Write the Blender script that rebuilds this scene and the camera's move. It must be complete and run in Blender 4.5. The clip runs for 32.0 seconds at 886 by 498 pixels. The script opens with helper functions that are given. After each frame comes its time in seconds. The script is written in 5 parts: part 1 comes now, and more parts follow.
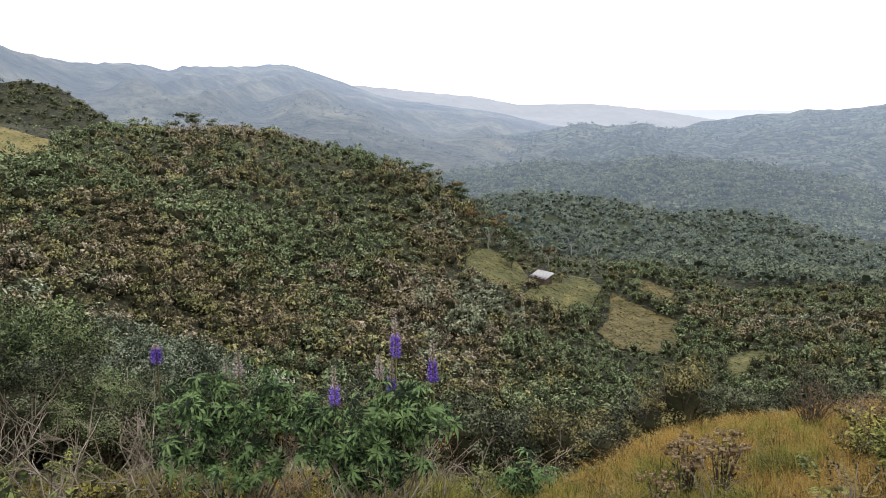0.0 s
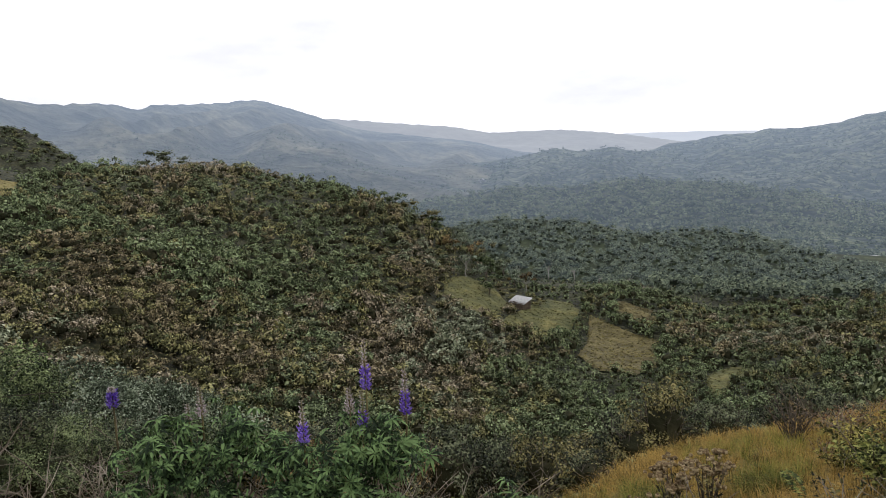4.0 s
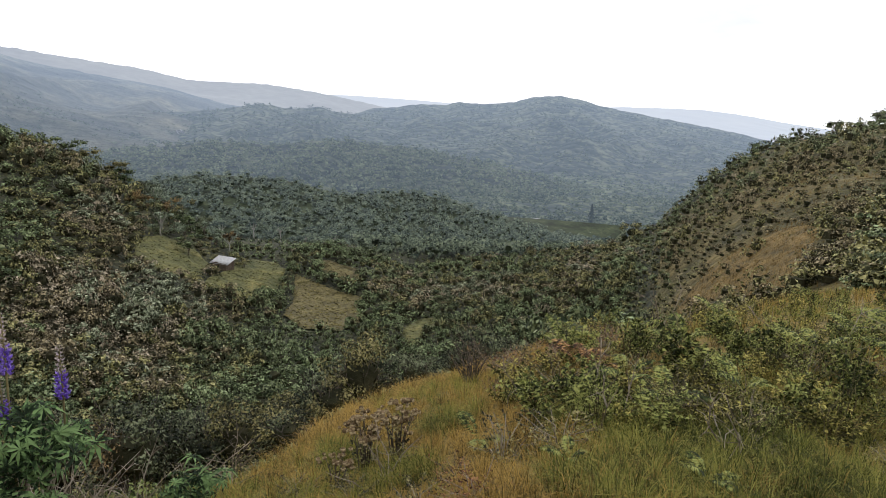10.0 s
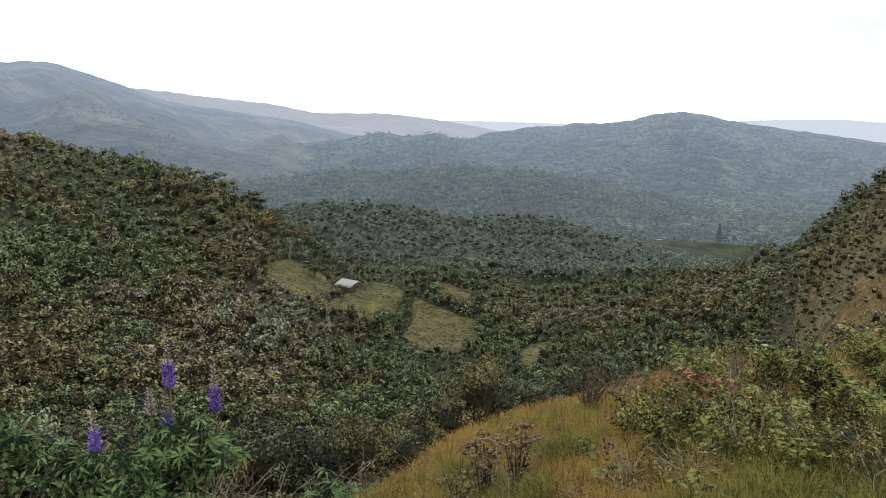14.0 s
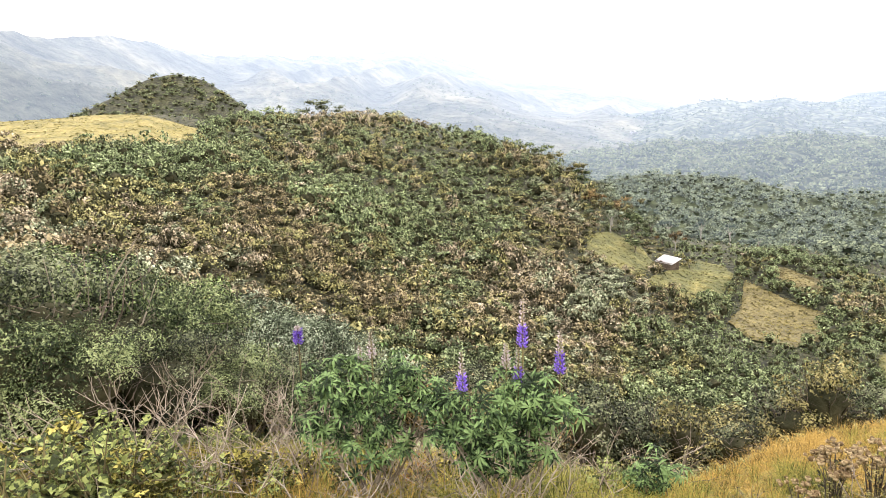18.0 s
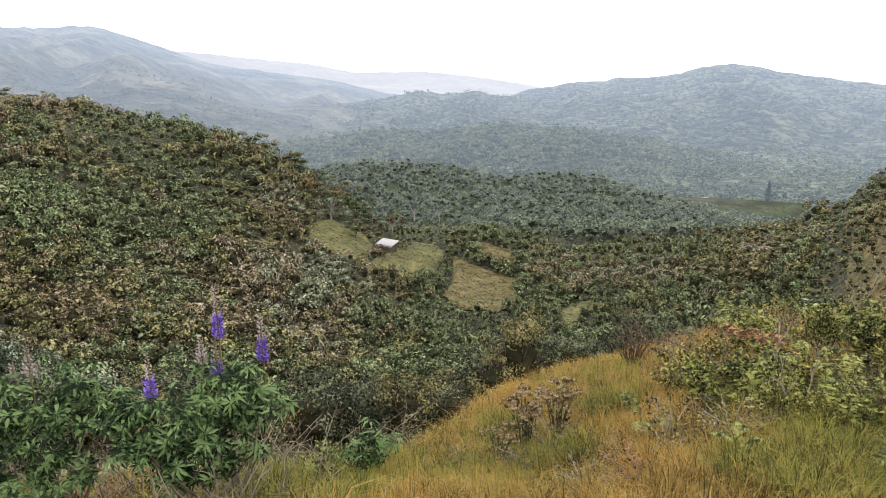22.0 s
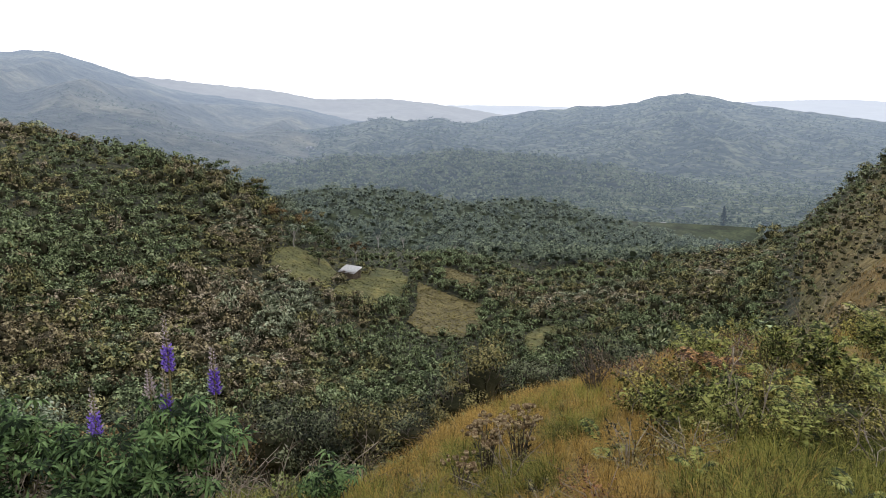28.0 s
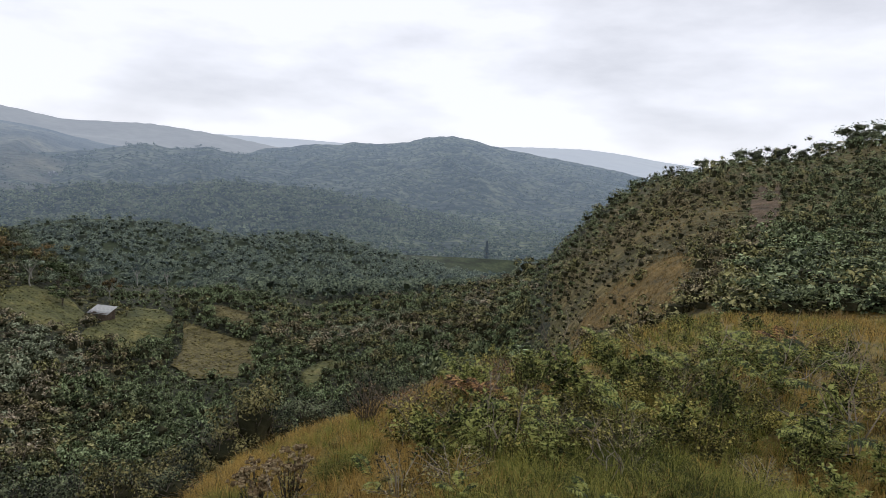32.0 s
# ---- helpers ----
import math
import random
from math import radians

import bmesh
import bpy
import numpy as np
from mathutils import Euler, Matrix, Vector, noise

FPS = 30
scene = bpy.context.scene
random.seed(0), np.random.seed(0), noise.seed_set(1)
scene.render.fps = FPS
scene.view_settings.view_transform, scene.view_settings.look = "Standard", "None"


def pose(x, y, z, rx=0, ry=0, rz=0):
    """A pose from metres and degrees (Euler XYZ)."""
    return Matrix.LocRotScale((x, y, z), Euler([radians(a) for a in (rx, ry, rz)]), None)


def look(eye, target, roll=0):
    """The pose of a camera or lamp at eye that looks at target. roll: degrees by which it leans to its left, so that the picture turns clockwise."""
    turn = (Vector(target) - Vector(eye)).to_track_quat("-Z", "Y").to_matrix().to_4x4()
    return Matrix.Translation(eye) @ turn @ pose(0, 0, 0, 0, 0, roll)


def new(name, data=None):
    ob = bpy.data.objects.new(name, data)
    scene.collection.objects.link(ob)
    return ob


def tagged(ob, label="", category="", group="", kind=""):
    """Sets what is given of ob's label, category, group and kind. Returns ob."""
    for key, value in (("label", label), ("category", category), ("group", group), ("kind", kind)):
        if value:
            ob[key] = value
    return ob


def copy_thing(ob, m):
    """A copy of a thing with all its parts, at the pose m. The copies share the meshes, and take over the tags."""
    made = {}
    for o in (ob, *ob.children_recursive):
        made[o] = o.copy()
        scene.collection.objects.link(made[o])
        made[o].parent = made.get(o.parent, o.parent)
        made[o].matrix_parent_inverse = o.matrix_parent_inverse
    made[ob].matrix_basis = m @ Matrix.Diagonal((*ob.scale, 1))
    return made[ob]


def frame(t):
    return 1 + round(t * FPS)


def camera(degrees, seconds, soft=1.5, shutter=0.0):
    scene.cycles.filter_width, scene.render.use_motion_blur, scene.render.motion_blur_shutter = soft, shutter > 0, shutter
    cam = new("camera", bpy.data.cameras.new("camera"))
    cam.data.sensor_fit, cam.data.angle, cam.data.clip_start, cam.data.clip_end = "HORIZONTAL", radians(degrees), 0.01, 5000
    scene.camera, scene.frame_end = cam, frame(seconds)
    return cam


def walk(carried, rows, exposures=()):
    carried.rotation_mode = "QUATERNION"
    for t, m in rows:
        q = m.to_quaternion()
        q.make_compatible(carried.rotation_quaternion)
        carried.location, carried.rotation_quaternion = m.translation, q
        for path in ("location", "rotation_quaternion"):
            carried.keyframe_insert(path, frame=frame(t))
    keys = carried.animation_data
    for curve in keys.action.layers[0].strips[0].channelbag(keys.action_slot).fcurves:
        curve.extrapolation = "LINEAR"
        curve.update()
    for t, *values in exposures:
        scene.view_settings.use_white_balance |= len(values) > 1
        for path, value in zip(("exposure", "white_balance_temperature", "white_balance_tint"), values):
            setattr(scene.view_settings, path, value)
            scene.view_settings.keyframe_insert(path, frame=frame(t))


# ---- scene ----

# ---------------------------------------------------------------- camera
cam = camera(68.47, 32.0, soft=0.45)
EYE = 1.62          # eye height above the path


def heading(az, pitch, roll, dx, dy, dz):
    """Camera pose from heading (degrees right of +Y), pitch, roll and the sway of the arm."""
    m = Matrix.Rotation(radians(-az), 4, "Z") @ Matrix.Rotation(radians(90 + pitch), 4, "X")
    return Matrix.Translation((dx, dy, EYE + dz)) @ m @ Matrix.Rotation(radians(roll), 4, "Z")


PATH = [
    (0.0, -17.76, -11.08, -0.34, -0.046, -0.144, 0.030),
    (0.5, -17.41, -10.65, -0.42, -0.069, -0.095, 0.016),
    (1.0, -18.84, -9.99, -0.98, -0.091, -0.076, 0.009),
    (1.5, -18.69, -10.33, -0.90, -0.098, -0.048, -0.007),
    (2.0, -21.73, -12.02, -0.89, -0.059, -0.034, -0.008),
    (2.5, -18.27, -11.29, -2.93, -0.035, -0.029, -0.010),
    (4.5, -13.35, -8.37, -1.43, -0.018, -0.030, -0.014),
    (5.0, -0.97, -10.17, 0.98, 0.012, -0.029, 0.006),
    (5.5, -5.55, -11.17, -0.76, -0.020, -0.030, 0.006),
    (6.0, -5.66, -12.55, -1.22, -0.022, -0.047, 0.004),
    (6.5, -3.55, -13.30, 0.20, -0.034, -0.011, 0.005),
    (7.0, -6.41, -11.50, -0.45, -0.036, 0.022, 0.013),
    (7.5, -9.08, -11.40, -0.86, -0.031, 0.043, -0.004),
    (8.0, -12.14, -10.05, -1.62, 0.000, 0.064, -0.025),
    (8.5, 10.13, -8.21, 1.14, 0.084, 0.101, -0.022),
    (9.0, 17.43, -10.59, 1.69, 0.073, 0.182, -0.034),
    (9.5, 12.76, -10.62, 2.92, 0.023, 0.087, 0.002),
    (10.0, 10.16, -12.00, 2.85, 0.041, 0.126, -0.040),
    (10.5, 7.88, -11.37, 1.89, 0.023, 0.084, -0.003),
    (11.0, 3.70, -12.54, 0.75, 0.034, 0.081, -0.017),
    (11.5, 3.39, -12.49, 0.27, 0.032, 0.073, -0.005),
    (12.0, 5.96, -10.11, 0.93, 0.025, 0.066, -0.010),
    (12.5, 2.86, -9.59, 0.80, 0.014, 0.079, -0.021),
    (13.0, 0.00, -9.96, 1.28, -0.005, 0.001, 0.019),
    (13.5, 0.31, -9.73, 1.26, 0.012, 0.056, -0.008),
    (14.0, -0.26, -10.30, 0.50, 0.011, 0.031, 0.003),
    (14.5, 0.42, -10.33, 1.26, 0.003, 0.050, -0.004),
    (16.5, -3.34, -7.65, -2.37, -0.016, -0.007, 0.015),
    (17.0, -10.84, -8.22, -3.70, -0.038, -0.066, 0.037),
    (17.5, -29.07, -8.63, -4.84, -0.070, -0.140, 0.067),
    (18.0, -28.44, -12.42, -1.89, -0.091, -0.176, 0.080),
    (18.5, -17.57, -10.03, -0.51, -0.017, -0.134, 0.048),
    (19.0, -8.70, -11.84, -1.34, -0.019, -0.086, 0.017),
    (19.5, -7.53, -11.70, -2.26, -0.007, -0.024, -0.016),
    (20.0, -5.32, -11.49, -2.41, -0.001, 0.017, -0.021),
    (20.5, -6.18, -10.46, -2.17, 0.010, 0.034, -0.033),
    (21.0, -7.58, -10.72, -2.10, 0.002, -0.012, -0.014),
    (21.5, -7.29, -12.67, -1.22, 0.008, 0.044, -0.045),
    (22.0, -3.86, -13.85, -0.51, 0.003, 0.038, -0.037),
    (22.5, 2.62, -12.33, 1.81, 0.037, 0.098, -0.042),
    (23.0, 3.69, -11.27, 2.19, 0.026, 0.088, -0.034),
    (23.5, -0.38, -11.98, 0.60, 0.015, 0.061, -0.031),
    (24.0, -0.12, -11.07, 1.25, 0.018, 0.065, -0.029),
    (24.5, -0.65, -11.35, 0.85, 0.009, 0.054, -0.029),
    (26.5, -0.29, -10.93, 0.73, 0.008, 0.039, -0.024),
    (27.0, 0.91, -11.32, 1.52, 0.015, 0.031, -0.024),
    (27.5, -1.54, -11.64, 0.00, 0.025, 0.036, -0.017),
    (28.0, -0.61, -11.60, -0.18, 0.039, 0.059, -0.033),
    (28.5, -1.16, -11.09, -0.20, -0.002, -0.029, 0.019),
    (29.0, -0.55, -12.07, 0.90, 0.011, -0.043, 0.026),
    (29.5, -2.40, -11.30, 0.82, 0.000, -0.070, 0.029),
    (30.0, -1.53, -12.05, 1.55, -0.019, -0.078, 0.036),
    (30.5, -2.71, -12.02, -0.87, -0.029, -0.100, 0.055),
    (31.0, -2.98, -11.78, -0.96, -0.012, -0.068, 0.036),
    (31.5, 8.62, -9.51, 1.31, 0.056, 0.040, -0.014),
    (32.0, 19.07, -8.18, 2.72, 0.091, 0.063, -0.023),
]
EXPOSURE = [
    (0.0, 0.45, 6480, 16), (1.0, 0.2, 6520, 16), (2.0, 0.3, 6560, 16), (2.5, 0.4, 6580, 16), (4.5, -0.1, 6380, 15), (5.5, 0.0, 6380, 15),
    (6.0, 0.5, 6580, 16), (8.0, 0.3, 6480, 16), (8.5, -0.15, 6420, 14), (9.0, -0.28, 6380, 14), (10.0, 0.1, 6380, 14), (11.0, 0.0, 6280, 14),
    (11.5, 0.7, 6480, 16), (12.0, 0.0, 6380, 14), (13.0, 0.0, 6380, 14), (14.5, 0.1, 6380, 14), (16.5, -0.2, 6380, 14), (17.3, -0.04, 6380, 14),
    (17.8, 1.5, 6980, 18), (18.0, 1.68, 6980, 18), (18.5, 0.9, 6880, 17), (19.0, 0.2, 6680, 16), (20.0, 0.6, 6580, 16), (20.5, 0.1, 6480, 16),
    (21.0, 0.1, 6530, 16), (21.5, 0.4, 6580, 16), (22.0, 0.8, 6680, 16), (23.0, 0.1, 6480, 15), (24.0, 0.18, 6410, 15), (24.5, 0.11, 6380, 15),
    (27.0, 0.0, 6380, 15), (29.0, 0.43, 6380, 15), (30.0, 0.15, 6380, 15), (31.0, 0.35, 6380, 15), (31.6, -0.05, 6280, 14), (32.0, -0.3, 6250, 14),
]
walk(cam, [(t, heading(*q)) for t, *q in PATH], exposures=EXPOSURE)

# ---------------------------------------------------------------- world and light
world = bpy.data.worlds.new("overcast_sky")
scene.world = world
world.use_nodes = True
wn, wl = world.node_tree.nodes, world.node_tree.links
wn.clear()
w_out = wn.new("ShaderNodeOutputWorld")
w_bg = wn.new("ShaderNodeBackground")
w_sky = wn.new("ShaderNodeTexSky")
w_sky.sky_type, w_sky.sun_disc = "NISHITA", False
w_sky.sun_elevation, w_sky.sun_rotation = radians(58), radians(20)
w_sky.air_density, w_sky.dust_density, w_sky.altitude = 1.0, 3.0, 2400
w_co = wn.new("ShaderNodeTexCoord")
w_map = wn.new("ShaderNodeMapping")
w_map.inputs["Scale"].default_value = (1.0, 1.0, 3.2)
w_n = wn.new("ShaderNodeTexNoise")
w_n.inputs["Scale"].default_value, w_n.inputs["Detail"].default_value, w_n.inputs["Roughness"].default_value = 2.6, 6, 0.52
w_rmp = wn.new("ShaderNodeValToRGB")
w_rmp.color_ramp.elements[0].position, w_rmp.color_ramp.elements[0].color = 0.27, (7.3, 7.5, 7.8, 1)
w_rmp.color_ramp.elements[1].position, w_rmp.color_ramp.elements[1].color = 0.52, (10.8, 11.0, 11.2, 1)
w_mix = wn.new("ShaderNodeMixRGB")
w_mix.inputs["Fac"].default_value = 0.93      # closed cloud cover over the clear sky
wl.new(w_co.outputs["Generated"], w_map.inputs["Vector"])
wl.new(w_map.outputs["Vector"], w_n.inputs["Vector"])
wl.new(w_n.outputs["Fac"], w_rmp.inputs["Fac"])
wl.new(w_sky.outputs["Color"], w_mix.inputs["Color1"])
wl.new(w_rmp.outputs["Color"], w_mix.inputs["Color2"])
wl.new(w_mix.outputs["Color"], w_bg.inputs["Color"])
wl.new(w_bg.outputs["Background"], w_out.inputs["Surface"])
w_bg.inputs["Strength"].default_value = 0.115

sun_data = bpy.data.lights.new("sun", "SUN")
sun_data.energy, sun_data.angle, sun_data.color = 0.6, radians(40), (1.0, 0.97, 0.92)
sun = new("sun", sun_data)
sun.matrix_world = look((40, 100, 200), (0, 0, 0))

# ---------------------------------------------------------------- materials
def material(name, colours, scale=1.0, rough=0.85, bump=0.0, island=0.0, coord="Object", spec=0.25, fine=0.0, air=False, glow=None, through_light=0.0, positions=None, detail=6, speckle=0.0):
    """Noise between the given base colours; island: spread of value from piece to piece; air: haze painted as bluish
    emission, stronger with distance; glow: haze as one even emission colour, for the faintest ridges.
    """
    m = bpy.data.materials.new(name)
    m.use_nodes = True
    n, l = m.node_tree.nodes, m.node_tree.links
    b = n["Principled BSDF"]
    b.inputs["Roughness"].default_value = rough
    b.inputs["Specular IOR Level"].default_value = spec
    co = n.new("ShaderNodeTexCoord")
    geo = n.new("ShaderNodeNewGeometry")
    src = geo.outputs["Position"] if coord == "World" else co.outputs["Object"]
    tex = n.new("ShaderNodeTexNoise")
    tex.inputs["Scale"].default_value, tex.inputs["Detail"].default_value, tex.inputs["Roughness"].default_value = scale, detail, 0.62
    l.new(src, tex.inputs["Vector"])
    ramp = n.new("ShaderNodeValToRGB")
    el = ramp.color_ramp.elements
    k = len(colours)
    pos = positions or [0.32 + 0.36 * i / max(1, k - 1) for i in range(k)]
    el[0].position, el[0].color = pos[0], (*colours[0], 1)
    el[1].position, el[1].color = pos[-1], (*colours[-1], 1)
    for p, c in list(zip(pos, colours))[1:-1]:
        el.new(p).color = (*c, 1)
    fac = tex.outputs["Fac"]
    if speckle:
        # leaf-sized cells, each with its own tone, and their relief
        for cells, amount in ((speckle, 0.55), (speckle * 0.28, 0.35)):
            vor = n.new("ShaderNodeTexVoronoi")
            vor.inputs["Scale"].default_value = cells
            l.new(src, vor.inputs["Vector"])
            sep = n.new("ShaderNodeSeparateColor")
            l.new(vor.outputs["Color"], sep.inputs["Color"])
            mid = n.new("ShaderNodeMath")
            mid.operation = "SUBTRACT"
            mid.inputs[1].default_value = 0.5
            l.new(sep.outputs[0], mid.inputs[0])
            add = n.new("ShaderNodeMath")
            add.operation = "MULTIPLY_ADD"
            add.inputs[1].default_value = amount
            l.new(mid.outputs[0], add.inputs[0])
            l.new(fac, add.inputs[2])
            fac = add.outputs[0]
        leaf_bump = n.new("ShaderNodeBump")
        leaf_bump.invert = True
        leaf_bump.inputs["Strength"].default_value, leaf_bump.inputs["Distance"].default_value = 0.8, 1.2 / speckle
        l.new(vor.outputs["Distance"], leaf_bump.inputs["Height"])
        l.new(leaf_bump.outputs["Normal"], b.inputs["Normal"])
    if island:
        mix = n.new("ShaderNodeMath")
        mix.operation = "MULTIPLY_ADD"
        mix.inputs[1].default_value = island
        sub = n.new("ShaderNodeMath")
        sub.operation = "SUBTRACT"
        sub.inputs[1].default_value = 0.5
        l.new(geo.outputs["Random Per Island"], sub.inputs[0])
        l.new(sub.outputs[0], mix.inputs[0])
        l.new(fac, mix.inputs[2])
        fac = mix.outputs[0]
        info = n.new("ShaderNodeObjectInfo")
        ob = n.new("ShaderNodeMath")
        ob.operation = "MULTIPLY_ADD"
        ob.inputs[1].default_value = 0.22
        s2 = n.new("ShaderNodeMath")
        s2.operation = "SUBTRACT"
        s2.inputs[1].default_value = 0.5
        l.new(info.outputs["Random"], s2.inputs[0])
        l.new(s2.outputs[0], ob.inputs[0])
        l.new(fac, ob.inputs[2])
        fac = ob.outputs[0]
    l.new(fac, ramp.inputs["Fac"])
    col = ramp.outputs["Color"]
    if fine:
        t2 = n.new("ShaderNodeTexNoise")
        t2.inputs["Scale"].default_value, t2.inputs["Detail"].default_value = scale * 9, 4
        l.new(src, t2.inputs["Vector"])
        r2 = n.new("ShaderNodeMapRange")
        r2.inputs["From Min"].default_value, r2.inputs["From Max"].default_value = 0.3, 0.7
        r2.inputs["To Min"].default_value, r2.inputs["To Max"].default_value = 1 - fine, 1 + fine
        l.new(t2.outputs["Fac"], r2.inputs["Value"])
        mul = n.new("ShaderNodeVectorMath")
        mul.operation = "SCALE"
        l.new(col, mul.inputs[0])
        l.new(r2.outputs["Result"], mul.inputs["Scale"])
        col = mul.outputs["Vector"]
    l.new(col, b.inputs["Base Color"])
    if bump:
        bn = n.new("ShaderNodeBump")
        bn.inputs["Strength"].default_value = min(1, bump)
        bn.inputs["Distance"].default_value = 0.5 / scale
        l.new(tex.outputs["Fac"], bn.inputs["Height"])
        l.new(bn.outputs["Normal"], b.inputs["Normal"])
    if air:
        # moist-air haze painted as emission, growing with distance from the viewpoint hill
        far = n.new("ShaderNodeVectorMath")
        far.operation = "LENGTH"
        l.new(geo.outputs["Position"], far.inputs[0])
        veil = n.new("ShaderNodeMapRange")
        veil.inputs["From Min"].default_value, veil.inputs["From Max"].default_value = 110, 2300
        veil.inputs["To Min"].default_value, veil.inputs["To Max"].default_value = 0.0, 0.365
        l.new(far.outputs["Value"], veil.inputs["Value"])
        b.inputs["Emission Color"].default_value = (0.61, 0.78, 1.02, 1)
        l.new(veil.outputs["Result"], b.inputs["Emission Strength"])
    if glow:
        # even emission colour that paints haze over the whole ridge
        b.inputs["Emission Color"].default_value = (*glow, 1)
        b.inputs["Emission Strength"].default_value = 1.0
    if through_light:
        out = n["Material Output"]
        tr = n.new("ShaderNodeBsdfTranslucent")
        l.new(col, tr.inputs["Color"])
        ms = n.new("ShaderNodeMixShader")
        ms.inputs["Fac"].default_value = through_light
        l.new(b.outputs["BSDF"], ms.inputs[1])
        l.new(tr.outputs["BSDF"], ms.inputs[2])
        l.new(ms.outputs["Shader"], out.inputs["Surface"])
    return m


def leafy(name, *colours, scale=0.6, speckle=9.0, warm=1.0, tones=(0.5, 1.28, 1.65), island=0.3, spec=0.16, through_light=0.15):
    colours = [(r * w * warm, g * w, b * w * (2.0 - warm)) for w, (r, g, b) in zip(tones, colours)]
    return material(name, colours, scale=scale, rough=0.65, island=island, coord="World", spec=spec, through_light=through_light, speckle=speckle, positions=(0.37, 0.54, 0.72))


def canopy_leaves(name, *colours, warm=1.0):
    """Leaf sprays seen from far: tone from crown to crown, sprays a few hands wide."""
    return leafy(name, *colours, scale=0.34, speckle=4.5, warm=warm, tones=(1.05, 1.7, 2.1), island=0.22, spec=0.1, through_light=0.0)


M_SOIL = material("hill_soil", [(0.011, 0.013, 0.006), (0.026, 0.030, 0.013), (0.055, 0.054, 0.024)], scale=0.12, coord="World", fine=0.35, speckle=2.5)
M_TURF = material("dry_turf", [(0.07, 0.06, 0.018), (0.16, 0.12, 0.03), (0.26, 0.18, 0.05)], scale=0.9, bump=0.7, coord="World", fine=0.4)
M_SLOPE = material("brown_slope_turf", [(0.045, 0.044, 0.018), (0.095, 0.082, 0.032), (0.17, 0.128, 0.046)], scale=0.11, bump=0.7, coord="World", fine=0.4)
M_GOLDTURF = material("golden_slope_turf", [(0.065, 0.052, 0.018), (0.145, 0.10, 0.032), (0.23, 0.15, 0.048)], scale=0.5, bump=0.7, coord="World", fine=0.4)
M_PASTURE = material("yellow_pasture", [(0.11, 0.10, 0.036), (0.18, 0.155, 0.05), (0.24, 0.20, 0.07)], scale=0.2, bump=0.7, coord="World", fine=0.35)
M_FIELD_G = material("green_pasture", [(0.055, 0.062, 0.022), (0.098, 0.098, 0.033), (0.155, 0.138, 0.046)], scale=0.22, bump=0.5, coord="World", fine=0.4)
M_FIELD_B = material("stubble_field", [(0.066, 0.058, 0.025), (0.115, 0.097, 0.039), (0.165, 0.138, 0.054)], scale=0.25, bump=0.5, coord="World", fine=0.4)
M_DARKLEAF = leafy("dark_green_leaves", (0.016, 0.021, 0.011), (0.060, 0.072, 0.037), (0.13, 0.144, 0.08), speckle=17, tones=(0.7, 1.25, 1.6))
M_GREEN = leafy("green_leaves", (0.022, 0.036, 0.013), (0.084, 0.114, 0.046), (0.18, 0.212, 0.098), speckle=17, tones=(0.7, 1.25, 1.6))
M_OLIVE = leafy("olive_leaves", (0.026, 0.028, 0.012), (0.096, 0.094, 0.034), (0.19, 0.176, 0.076), warm=1.05, speckle=17, tones=(0.7, 1.25, 1.6))
M_RUSSET = leafy("russet_leaves", (0.028, 0.023, 0.012), (0.105, 0.082, 0.036), (0.20, 0.155, 0.078), warm=1.12, speckle=17, tones=(0.7, 1.25, 1.6))
M_SILVER = leafy("silvery_leaves", (0.030, 0.042, 0.018), (0.108, 0.132, 0.072), (0.24, 0.262, 0.175), warm=0.95, speckle=17, tones=(0.7, 1.25, 1.6))
M_PINKGREY = leafy("faded_seed_heads", (0.045, 0.042, 0.026), (0.14, 0.122, 0.078), (0.26, 0.23, 0.165), warm=1.05, speckle=17, tones=(0.7, 1.25, 1.6))
M_LIME = leafy("yellow_green_leaves", (0.055, 0.072, 0.022), (0.10, 0.128, 0.036), (0.165, 0.185, 0.06), warm=1.0, scale=2, speckle=40)
M_FAR_DARK = canopy_leaves("dark_green_canopy", (0.022, 0.030, 0.014), (0.060, 0.074, 0.036), (0.13, 0.146, 0.075))
M_FAR_GREEN = canopy_leaves("green_canopy", (0.032, 0.044, 0.019), (0.076, 0.098, 0.045), (0.15, 0.18, 0.09))
M_FAR_OLIVE = canopy_leaves("olive_canopy", (0.034, 0.036, 0.015), (0.092, 0.090, 0.036), (0.185, 0.172, 0.074))
M_FAR_RUSSET = canopy_leaves("brown_canopy", (0.042, 0.036, 0.020), (0.094, 0.081, 0.045), (0.18, 0.155, 0.092), warm=1.03)
M_FAR_SILVER = canopy_leaves("silvery_canopy", (0.042, 0.052, 0.028), (0.095, 0.110, 0.062), (0.21, 0.225, 0.15))
M_FAR_PINK = canopy_leaves("seeding_canopy", (0.050, 0.045, 0.028), (0.115, 0.100, 0.064), (0.235, 0.205, 0.15), warm=1.03)
M_BARK = material("grey_bark", [(0.045, 0.035, 0.027), (0.11, 0.09, 0.07), (0.20, 0.17, 0.14)], scale=6, bump=0.6, fine=0.3)
M_PALEBARK = material("pale_bark", [(0.22, 0.20, 0.17), (0.42, 0.40, 0.35)], scale=3, bump=0.4)
M_GRASS = material("golden_grass", [(0.05, 0.038, 0.010), (0.235, 0.152, 0.037), (0.44, 0.295, 0.082)], scale=0.9, rough=0.7, island=0.6, coord="World", through_light=0.25, spec=0.12)
M_GRASS_G = material("green_grass", [(0.035, 0.045, 0.010), (0.14, 0.15, 0.028), (0.30, 0.28, 0.065)], scale=0.9, rough=0.7, island=0.6, coord="World", through_light=0.25, spec=0.12)
